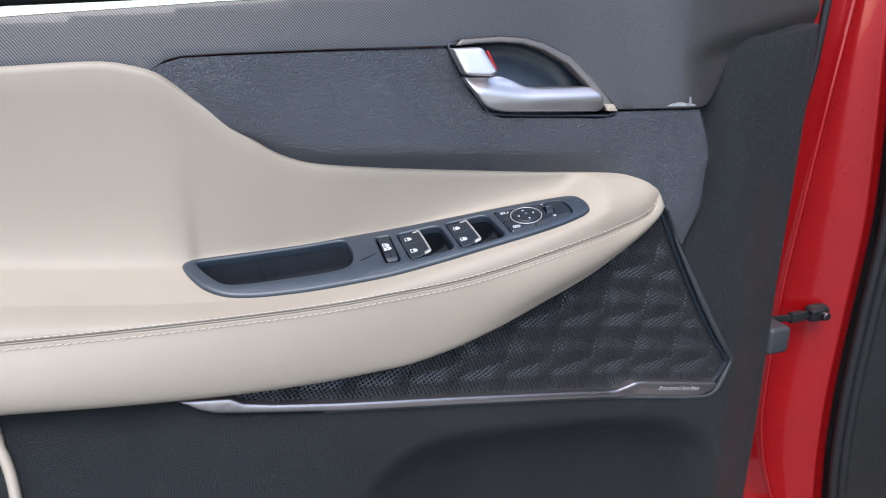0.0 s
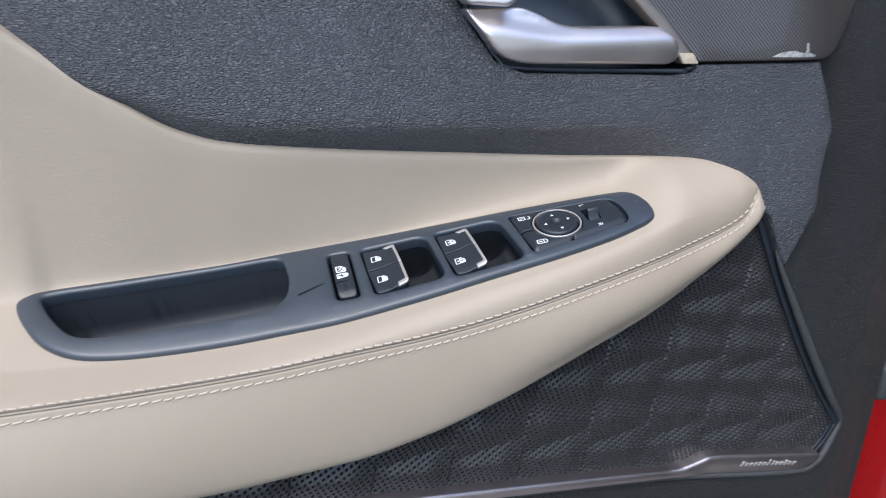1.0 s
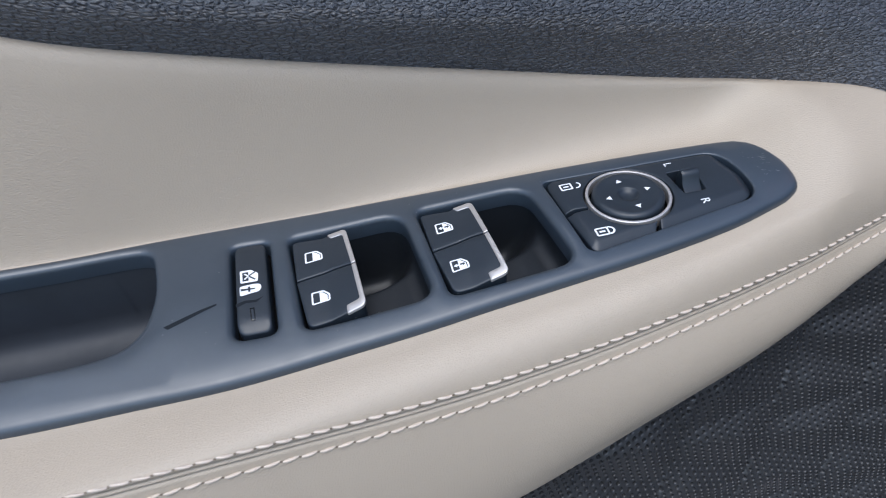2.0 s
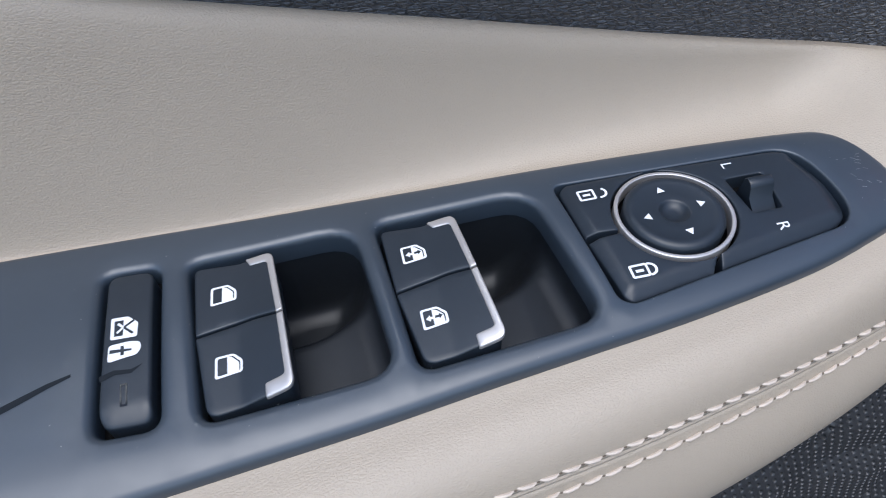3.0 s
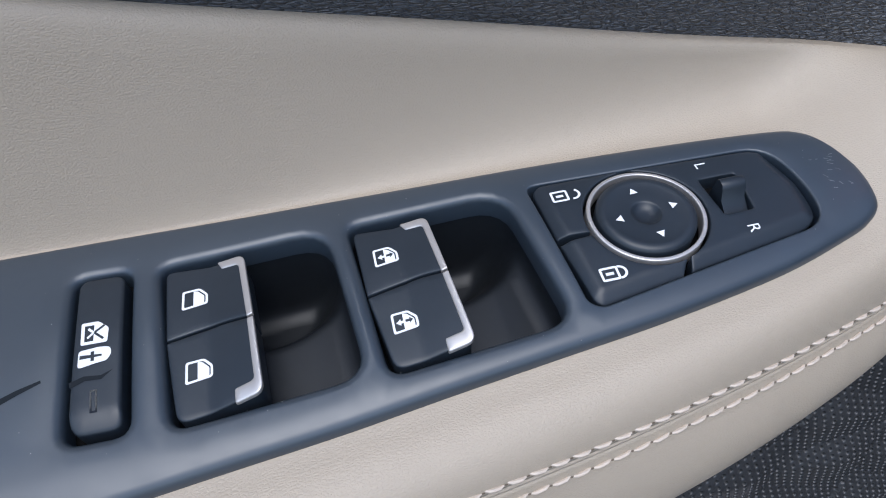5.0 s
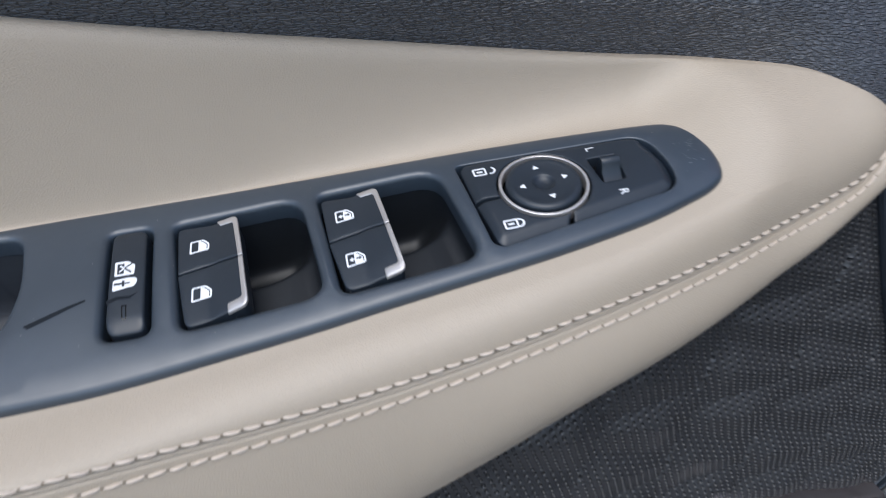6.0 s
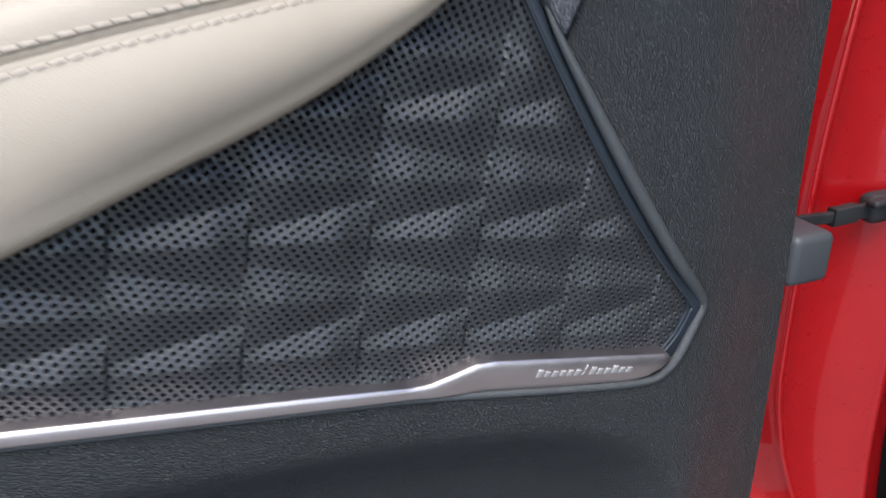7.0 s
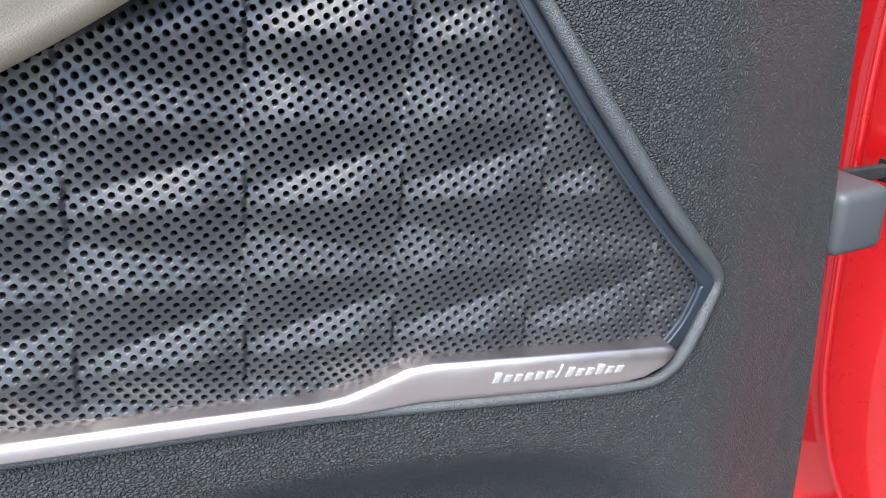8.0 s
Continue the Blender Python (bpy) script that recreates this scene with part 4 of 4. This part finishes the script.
part("lock_slot", sheet(resample(mm([(-98.9, -13.8), (-97.5, -13.8), (-97.1, -19.0), (-98.5, -19.0)]), 0.001), lambda u, v, drop: lk_place(u, v, drop - 0.0001), 0.002,
                        holes=[resample(mm([(-98.6, -14.2), (-97.8, -14.2), (-97.4, -18.6), (-98.2, -18.6)]), 0.001)]), gloss, SW, "fine engraved slot")

smear = mm([(-125, -15.4), (-119, -12.6), (-114, -10.4), (-109.5, -9.0), (-109.3, -9.7), (-113.6, -11.6), (-118.6, -14.2), (-123.6, -16.6)])
part("smudge", sheet(resample(smear, 0.001), top(0.00088), 0.002), smudged, SW, "dark rubbed smudge")
scrape = mm([(-103.4, -11.2), (-100.5, -10.2), (-97.0, -10.6), (-94.6, -9.6), (-96.8, -11.6), (-100.2, -11.4), (-103.0, -12.6)])
part("smudge", sheet(resample(scrape, 0.001), lambda u, v, drop: bez(u, v, 0.00128 - drop), 0.002), smudged, SW, "dark rubbed smudge")

# dust and fine scratches on the switch panel
def specks():
    rnd = random.Random(11)
    bm = bmesh.new()
    placed = 0
    while placed < 46:
        a, b = rnd.uniform(-0.125, 0.090), rnd.uniform(-0.030, 0.026)
        if inside([(a, b)], BEZEL)[0] and not any(inside([(a, b)], h)[0] for h in (LOCK_H, P1, P2, MIR)):
            r = rnd.uniform(0.00006, 0.00014)
            bm.faces.new([bm.verts.new(bez(a + r * math.cos(k * math.tau / 6), b + r * math.sin(k * math.tau / 6), 0.00085)) for k in range(6)])
            placed += 1
    for k in range(16):
        a, b = 0.0860 + rnd.uniform(-0.0035, 0.0040), 0.0060 + rnd.uniform(-0.0060, 0.0060)
        g, n, w = rnd.uniform(-1.1, 0.2), rnd.uniform(0.0005, 0.0018), rnd.uniform(0.00004, 0.00008)
        da, db = math.cos(g), math.sin(g)
        bm.faces.new([bm.verts.new(bez(a + da * u - db * v, b + db * u + da * v, 0.00086)) for u, v in ((0, -w), (n, -w), (n, w), (0, w))])
    return bm


part("dust", specks(), glare_dust, SW, "pale dust specks and fine scratches", "stuff", flat=True)

# mirror controls
RC, RR = np.array([0.0337, 0.0040]), 0.0156


def arc(a0, a1, n=18, r=RR):
    return [tuple(RC + r * np.array([math.cos(radians(a0 + (a1 - a0) * k / n)), math.sin(radians(a0 + (a1 - a0) * k / n))])) for k in range(n + 1)]


RIM_LINE = np.array([(6.9, 22.0), (10.4, -17.0), (13.6, -19.2), (76.2, -8.9), (77.7, 5.0), (75.6, 15.0)]) / 1000


def chamfered(u, v, drop):
    """The top of the mirror controls, falling off towards the outer edges but for the rear one."""
    p = np.array([u, v])
    a, ab = RIM_LINE[:-1], np.diff(RIM_LINE, axis=0)
    t = np.clip(((p - a) * ab).sum(1) / (ab * ab).sum(1), 0, 1)
    d = float(np.sqrt(((a + ab * t[:, None] - p) ** 2).sum(1)).min())
    return bez(u, v, 0.0008 - 0.55 * max(0.0, 0.0042 - d) - drop)


unlock_k = rounded(mm([(32.6, 20.2), (8.6, 20.2), (9.9, 2.0)]), [0.0003, 0.0026, 0.0008]) + arc(187, 94)
lock_k = rounded(mm([(10.0, 0.9)]) + mm([(12.4, -16.6), (14.2, -18.2), (36.0, -14.8)]), [0.0006, 0.003, 0.002, 0.0004]) + arc(285, 191)
plate = rounded(mm([(38.0, -14.3), (75.2, -8.2), (76.7, 5.0), (73.8, 18.5), (35.2, 20.0)]), [0.0003, 0.007, 0.010, 0.011, 0.0003]) + arc(86, -71, 30)
slot = rounded(mm([(51.6, 11.8), (61.9, 11.8), (60.6, -0.8), (52.6, -0.8)]), 0.0008)
part("unlock_button", sheet(resample(unlock_k, 0.0012), chamfered, 0.0011, r=0.0004, skirt=0.005), keyblack, SW, "black door unlock button")
part("lock_button", sheet(resample(lock_k, 0.0012), chamfered, 0.0011, r=0.0004, skirt=0.005), keyblack, SW, "black door lock button")
part("mirror_plate", sheet(resample(plate, 0.0012), chamfered, 0.0011, holes=[resample(slot, 0.001)], r=0.0004, skirt=0.005, hole_r=0.0004, hole_skirt=0.006), keyblack, SW, "black mirror selector plate")
part("chrome_ring", sheet(arc(0, 355, 71, 0.0149), top(0.0011), 0.05, holes=[arc(0, 355, 71, 0.0138)], r=0.0003, skirt=0.004), gripmetal, SW, "satin chrome ring")


def knob():
    """Round mirror pad with a bevelled rim and a dimple."""
    prof = [(0.0126, -0.004), (0.0126, 0.0006), (0.0124, 0.0012), (0.0118, 0.0017), (0.0108, 0.0020), (0.0100, 0.0018), (0.0088, 0.0016), (0.0062, 0.0014), (0.0042, 0.0014), (0.0038, 0.0013), (0.0035, 0.0010), (0.0028, 0.0004), (0.0018, 0.0), (0.0010, -0.0001)]
    rows = []
    for r, h in prof:
        rows.append([bez(RC[0] + r * math.cos(k * math.tau / 64), RC[1] + r * math.sin(k * math.tau / 64), h) for k in range(64)])
    bm = loft(rows, True)
    bm.verts.ensure_lookup_table()
    bmesh.ops.contextual_create(bm, geom=[e for e in bm.edges if e.is_boundary and (e.verts[0].co - bez(RC[0], RC[1], -0.0003)).length < 0.002])
    bmesh.ops.recalc_face_normals(bm, faces=bm.faces)
    return bm


part("mirror_pad", knob(), keyblack, SW, "round black mirror adjuster pad")
for ang, tip in ((90, 90), (0, 90), (180, 90), (270, 90)):
    c = RC + 0.0073 * np.array([math.cos(radians(ang + 5)), math.sin(radians(ang + 5))])
    tri = [tuple(c + 0.0013 * np.array([math.cos(radians(ang + 5 + k)), math.sin(radians(ang + 5 + k))])) for k in (0, 120, 240)]
    part("arrow_icon", sheet(tri, top(0.0017), 0.003), white, SW, "white printed arrow symbol")


def padlock(cx, cy, opened):
    w, h = 0.0046, 0.0038
    o = [(cx - w / 2, cy - h / 2), (cx + w / 2, cy - h / 2), (cx + w / 2, cy + h / 2), (cx - w / 2, cy + h / 2)]
    i = [(cx - w / 2 + 0.0006, cy - h / 2 + 0.0006), (cx + w / 2 - 0.0006, cy - h / 2 + 0.0006), (cx + w / 2 - 0.0006, cy + h / 2 - 0.0006), (cx - w / 2 + 0.0006, cy + h / 2 - 0.0006)]
    part("padlock_icon", sheet(rounded(o, 0.0006, 3), top(0.00095), 0.004, holes=[resample(i, 0.003)]), white, SW, "white printed padlock symbol")
    part("keyhole_icon", sheet([(cx - 0.001, cy - 0.0004), (cx + 0.001, cy - 0.0004), (cx + 0.001, cy + 0.0004), (cx - 0.001, cy + 0.0004)], top(0.00095), 0.004), white, SW, "white printed keyhole")
    sx = cx + w / 2 + (0.0012 if opened else 0.0)
    s0, s1 = (-100, 60) if opened else (-90, 90)
    ro, ri = 0.0019, 0.0013
    sh = [(sx + ro * 1.1 * math.cos(radians(s0 + (s1 - s0) * k / 10)), cy + ro * math.sin(radians(s0 + (s1 - s0) * k / 10))) for k in range(11)]
    sh += [(sx + ri * 1.1 * math.cos(radians(s1 + (s0 - s1) * k / 10)), cy + ri * math.sin(radians(s1 + (s0 - s1) * k / 10))) for k in range(11)]
    part("shackle_icon", sheet(sh, top(0.00095), 0.004), white, SW, "white printed shackle")


padlock(0.0148, 0.0152, True)
padlock(0.0180, -0.0112, False)


def letter(ch, cx, cy, size):
    cu = bpy.data.curves.new("letter", "FONT")
    cu.body, cu.size, cu.align_x, cu.align_y = ch, size, "CENTER", "CENTER"
    tmp = bpy.data.objects.new("tmp", cu)
    me = bpy.data.meshes.new_from_object(tmp)
    bm = bmesh.new()
    bm.from_mesh(me)
    bpy.data.objects.remove(tmp)
    bpy.data.meshes.remove(me)
    bpy.data.curves.remove(cu)
    for v in bm.verts:
        v.co = bez(cx + v.co.y, cy - v.co.x, 0.00095)
    part("letter", bm, white, SW, "white printed letter " + ch, flat=True)


letter("L", 0.0545, 0.0165, 0.0044)
letter("R", 0.0572, -0.0066, 0.0044)


def toggle():
    """A small sliding paddle with an upright grip."""
    prof = [(-0.0006, -0.004), (-0.0006, -0.0022), (0.0036, 0.0006), (0.0046, 0.0034), (0.0054, 0.0046), (0.0072, 0.0048), (0.0080, 0.0040), (0.0084, 0.0010), (0.0090, -0.004)]
    rows = [[bez(a, b, h) for b, h in prof] for a in (0.0540, 0.0544, 0.0600, 0.0604)]
    for r in (rows[0], rows[-1]):
        c = sum(r, Vector()) / len(r)
        for k in range(len(r)):
            r[k] = r[k].lerp(c, 0.04)
    bm = loft(rows)
    for e in (0, 1):
        loop = [v for v in bm.verts if (v.co - BC).dot(BA) < 0.0542] if e == 0 else [v for v in bm.verts if (v.co - BC).dot(BA) > 0.0602]
        bmesh.ops.contextual_create(bm, geom=[ed for ed in bm.edges if ed.verts[0] in loop and ed.verts[1] in loop])
    bmesh.ops.recalc_face_normals(bm, faces=bm.faces)
    return bm


part("mirror_toggle", toggle(), keyblack, SW, "black mirror side toggle", sharp=50)
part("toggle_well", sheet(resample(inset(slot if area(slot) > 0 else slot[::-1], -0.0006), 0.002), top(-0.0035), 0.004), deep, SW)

# ---------------------------------------------------------------- inner door handle
CUP = [tuple(q) for q in spline([(-0.0575, 1.0990), (-0.0440, 1.1045), (-0.0050, 1.1075), (0.0200, 1.1060), (0.0395, 1.1012), (0.0660, 1.0890), (0.0892, 1.0655), (0.1090, 1.0395), (0.1040, 1.0350), (0.0920, 1.0338), (-0.0090, 1.0378), (-0.0275, 1.0450), (-0.0395, 1.0660)], 5, True)]
CUP = CUP if area(CUP) > 0 else CUP[::-1]
cup_in = inset(CUP, 0.0028)


def surround_y(x, z):
    return belt_y(x, z) - 0.0015


HAND = part("door_handle", sheet(resample(CUP, 0.003), lay(surround_y), 0.02, holes=[resample(cup_in, 0.003)], r=0.0011, skirt=0.012), keyblack, DOOR, "inner door handle with satin silver lever in a dark cup")
part("handle_cup", sheet(resample(inset(CUP, 0.0020), 0.004), lay(surround_y, -0.034), 0.008, r=0.014, concave=True), satin, HAND, "dark moulded handle cup")
ARC = [(-0.050, 1.1005), (-0.030, 1.1025), (-0.005, 1.1035), (0.018, 1.1022), (0.038, 1.0968), (0.0620, 1.0845), (0.0835, 1.0630), (0.0985, 1.0400), (0.1100, 1.0400), (0.0905, 1.0665), (0.0670, 1.0903), (0.0400, 1.1028), (0.0200, 1.1075), (-0.005, 1.1090), (-0.044, 1.1062)]
part("handle_bezel", sheet(resample(ARC, 0.003), lambda u, v, drop: Vector((u, surround_y(u, v) - 0.0015 + drop, v)), 0.003, r=0.0018, skirt=0.012), bronze, HAND, "bronze-grey crescent bezel")
# the bezel's lower front end is pale beige
pale_tip = material("pale_beige_plastic", (0.40, 0.34, 0.25), 0.55)
mottle(pale_tip, (0.40, 0.34, 0.25), 0.3, 300.0)
TIP = rounded([(0.0985, 1.0398), (0.1095, 1.0398), (0.1060, 1.0465), (0.0960, 1.0465)], 0.0012, 3)
part("bezel_tip", sheet(resample(TIP, 0.002), lambda u, v, drop: Vector((u, surround_y(u, v) - 0.0022 + drop, v)), 0.002, r=0.0008, skirt=0.003), pale_tip, HAND, "pale beige tip of the bezel")
LEVER = rounded([(-0.0462, 1.0735), (-0.0100, 1.0742), (0.0020, 1.0700), (0.0150, 1.0640), (0.0300, 1.0628), (0.0850, 1.0628), (0.0945, 1.0520), (0.0960, 1.0425), (0.0900, 1.0395), (-0.0100, 1.0420), (-0.0270, 1.0465), (-0.0380, 1.0600)],
                [0.002, 0.004, 0.008, 0.008, 0.006, 0.008, 0.006, 0.004, 0.004, 0.008, 0.008, 0.01])


def lever_y(x, z):
    """Flat front face with a shoulder that turns back towards the top."""
    zc = 1.056 + 0.006 * smoothstep(0.02, -0.04, x)
    return 0.054 + 0.010 * smoothstep(-0.002, 0.011, z - zc) + 0.002 * smoothstep(0.012, 0.0, z - 1.040) - 0.05 * min(x - 0.05, 0) * 0.05


part("lever", sheet(resample(LEVER, 0.003), lay(lever_y), 0.0025, r=0.0022, skirt=0.010), silver, HAND, "satin silver pull lever", sharp=60)
TAB = rounded([(-0.0580, 1.0985), (-0.0290, 1.0995), (-0.0165, 1.0780), (-0.0220, 1.0745), (-0.0475, 1.0760)], [0.003, 0.004, 0.002, 0.003, 0.003])
part("lock_tab", sheet(resample(TAB, 0.002), lambda u, v, drop: Vector((u, 0.055 + 0.32 * (v - 1.075) + drop, v)), 0.003, r=0.0025, skirt=0.012), silver, HAND, "satin silver lock tab")
part("lock_mark", sheet(resample([(-0.0258, 1.0965), (-0.0238, 1.0965), (-0.0160, 1.0800), (-0.0182, 1.0790)], 0.002), lambda u, v, drop: Vector((u, 0.0552 + 0.32 * (v - 1.075) + drop + 0.3 * max(0, u + 0.026), v)), 0.003, r=0.0003, skirt=0.003), redmark, HAND, "red lock marker")

# ---------------------------------------------------------------- door shell, seals, glass
part("door_shell", box(-0.75, 0.352, 0.115, 0.20, 0.40, 1.10, 0.01), red, DOOR, "red painted steel door shell")
part("edge_seal", tube([(0.396, 0.112, 0.98), (0.402, 0.110, 1.03), (0.4065, 0.108, 1.08), (0.4100, 0.106, 1.22)], lambda t: 0.0024 + 0.0022 * min(1.0, t * 2), 10), rubber, DOOR, "black rubber door seal")
part("window_seal", tube([(-0.75, 0.104, 1.108), (-0.407, 0.104, 1.140), (-0.25, 0.104, 1.150), (0.0, 0.106, 1.166), (0.35, 0.11, 1.180)], 0.010, 10), rubber, DOOR, "black rubber window seal")
part("window_pane", box(-0.75, 0.33, 0.120, 0.124, 1.05, 1.55, 0.001, 1), glass, DOOR, "clear side window glass")

# check strap bumper on the door edge
part("bumper_block", box(0.352, 0.3845, 0.052, 0.090, 0.7335, 0.7695, 0.006, 4), greybox, DOOR, "grey rubber block at the check strap")

# light edge of the map pocket low at the rear of the door
mp_pts = [Vector((x, inner_y(x, z) - 0.002, z)) for x, z in spline([(-0.430, 0.880), (-0.423, 0.846), (-0.4175, 0.836), (-0.412, 0.826), (-0.402, 0.802), (-0.385, 0.76)], 6)]
part("pocket_edge", tube(mp_pts, 0.0035, 10), tan, DOOR, "beige edge of the map pocket")

# ---------------------------------------------------------------- car body: hinge pillar
fold_a = along([(0.30, 0.500), (0.40, 0.485), (0.463, 0.4640), (0.53, 0.4430), (0.61, 0.4310), (0.75, 0.4290), (0.95, 0.4390), (1.15, 0.4529), (1.6, 0.485)])
fold_b = along([(0.30, 0.548), (0.45, 0.5250), (0.54, 0.5160), (0.65, 0.5120), (0.75, 0.5130), (0.86, 0.5150), (1.0, 0.5050), (1.12, 0.4930), (1.6, 0.470)])


def pillar_row(z):
    a, b = fold_a(z), fold_b(z)
    ya, yb = 0.103 - 0.3 * (a - 0.48), 0.103 - 0.3 * (b - 0.48)
    gap = b - a
    pts = [(a - 0.16, ya + 0.05), (a - 0.06, ya + 0.045), (a - 0.028, ya + 0.034), (a - 0.014, ya + 0.018), (a - 0.006, ya + 0.006)]
    pts += [(a + 0.0032 * math.cos(radians(g)), ya + 0.001 - 0.0032 * math.sin(radians(g))) for g in (180, 150, 120, 90, 60, 30)]
    pts += [(a + 0.008 + (gap - 0.014) * f, ya + 0.0015 + (yb - ya) * f + 0.006 * math.sin(math.pi * f)) for f in (0.0, 0.15, 0.3, 0.5, 0.7, 0.85, 1.0)]
    pts += [(b + 0.0045 * math.cos(radians(g)), yb + 0.001 - 0.0045 * math.sin(radians(g))) for g in (160, 130, 100, 70, 40, 10)]
    pts += [(b + 0.008, yb + 0.006), (b + 0.026, yb + 0.013), (b + 0.040, yb + 0.016), (b + 0.058, yb + 0.03), (b + 0.058, yb + 0.09)]
    return [Vector((x, y, z)) for x, y in pts]


part("hinge_pillar", loft([pillar_row(z) for z in np.arange(0.34, 1.60, 0.02)]), red, BODY, "glossy red hinge pillar with pressed folds", sharp=70)


def seal_rail(dx, dy):
    return [(fold_b(z) + dx, 0.103 - 0.3 * (fold_b(z) - 0.48) + dy, z) for z in np.arange(0.34, 1.6, 0.03)]


part("door_seal", tube(seal_rail(0.0445, 0.002), 0.0065, 12), rubber, BODY, "black rubber door seal bead")
part("door_seal", tube(seal_rail(0.057, -0.002), 0.0075, 12), rubber, BODY, "black rubber door seal bead")


# trim beside the seal; its long unseen run towards -y blocks sky light
def side_trim_row(z):
    b = fold_b(z)
    y = 0.103 - 0.3 * (b - 0.48)
    return [Vector((b + 0.056, y + 0.03, z)), Vector((b + 0.059, y + 0.004, z)), Vector((b + 0.065, y - 0.004, z)), Vector((b + 0.084, y - 0.006, z)), Vector((b + 0.15, y - 0.012, z)), Vector((b + 0.21, y - 0.03, z)), Vector((b + 0.24, y - 0.10, z)), Vector((b + 0.25, y - 0.60, z)), Vector((b + 0.25, y - 1.20, z)), Vector((b + 0.25, y - 1.80, z))]


part("side_trim", loft([side_trim_row(z) for z in np.arange(0.34, 1.6, 0.04)]), lowpl, BODY, "dark grey plastic cabin side trim, extended unseen to block side light")
part("sill", box(0.40, 1.0, 0.05, 0.5, 0.0, 0.345, 0.01), red, BODY, "red painted sill")
# unseen base for the extended trim, dark to keep red out of reflections
part("sill_trim", box(0.70, 1.0, -1.78, 0.05, 0.0, 0.345, 0.01), lowpl, BODY, "dark grey block added unseen under the extended side trim")

# check strap from the pillar to the door
def flat_bar(points, high, thick):
    """A bar of flat section with softened corners along points."""
    rows = []
    for k, q in enumerate(points):
        t = k / (len(points) - 1)
        hz, hy = high(t) / 2, thick / 2
        ring = rounded([(-hy, -hz), (hy, -hz), (hy, hz), (-hy, hz)], 0.0012, 3)
        rows.append([Vector((q[0], q[1] + a, q[2] + b)) for a, b in ring])
    bm = loft(rows, True)
    bmesh.ops.holes_fill(bm, edges=[e for e in bm.edges if e.is_boundary])
    bmesh.ops.recalc_face_normals(bm, faces=bm.faces)
    return bm


strap = spline([(0.352, 0.088, 0.7600), (0.385, 0.096, 0.7590), (0.410, 0.098, 0.7570), (0.432, 0.098, 0.7560), (0.452, 0.097, 0.7570), (0.472, 0.095, 0.7570)], 8)
STRAP = part("check_strap", flat_bar(strap, lambda t: 0.0085 + 0.0025 * smoothstep(0.55, 0.7, t), 0.005), rubber, BODY, "black steel door check strap")
part("strap_sleeve", flat_bar([(0.428, 0.098, 0.7560), (0.434, 0.0975, 0.7563), (0.442, 0.0975, 0.7567), (0.448, 0.097, 0.7570)], lambda t: 0.0135, 0.008), rubber, STRAP, "ribbed black sleeve")
part("strap_bracket", box(0.458, 0.490, 0.089, 0.108, 0.7460, 0.7690, 0.0078, 5), rubber, BODY, "black strap bracket")
part("strap_bracket", box(0.452, 0.470, 0.084, 0.094, 0.7620, 0.7680, 0.0028, 4), rubber, BODY, "black clip over the strap")


def bolt(c, r, depth):
    rows = []
    for rad, y in ((r * 1.4, 0.0), (r * 1.4, -0.0015), (r, -0.0018), (r, -depth + 0.001), (r * 0.85, -depth), (0.0001, -depth)):
        rows.append([Vector((c[0] + rad * math.cos(k * math.tau / 16), c[1] + y, c[2] + rad * math.sin(k * math.tau / 16))) for k in range(16)])
    return loft(rows, True)


part("bolt", bolt((0.476, 0.0900, 0.757), 0.0058, 0.008), steel, BODY, "dark steel hinge bolt")
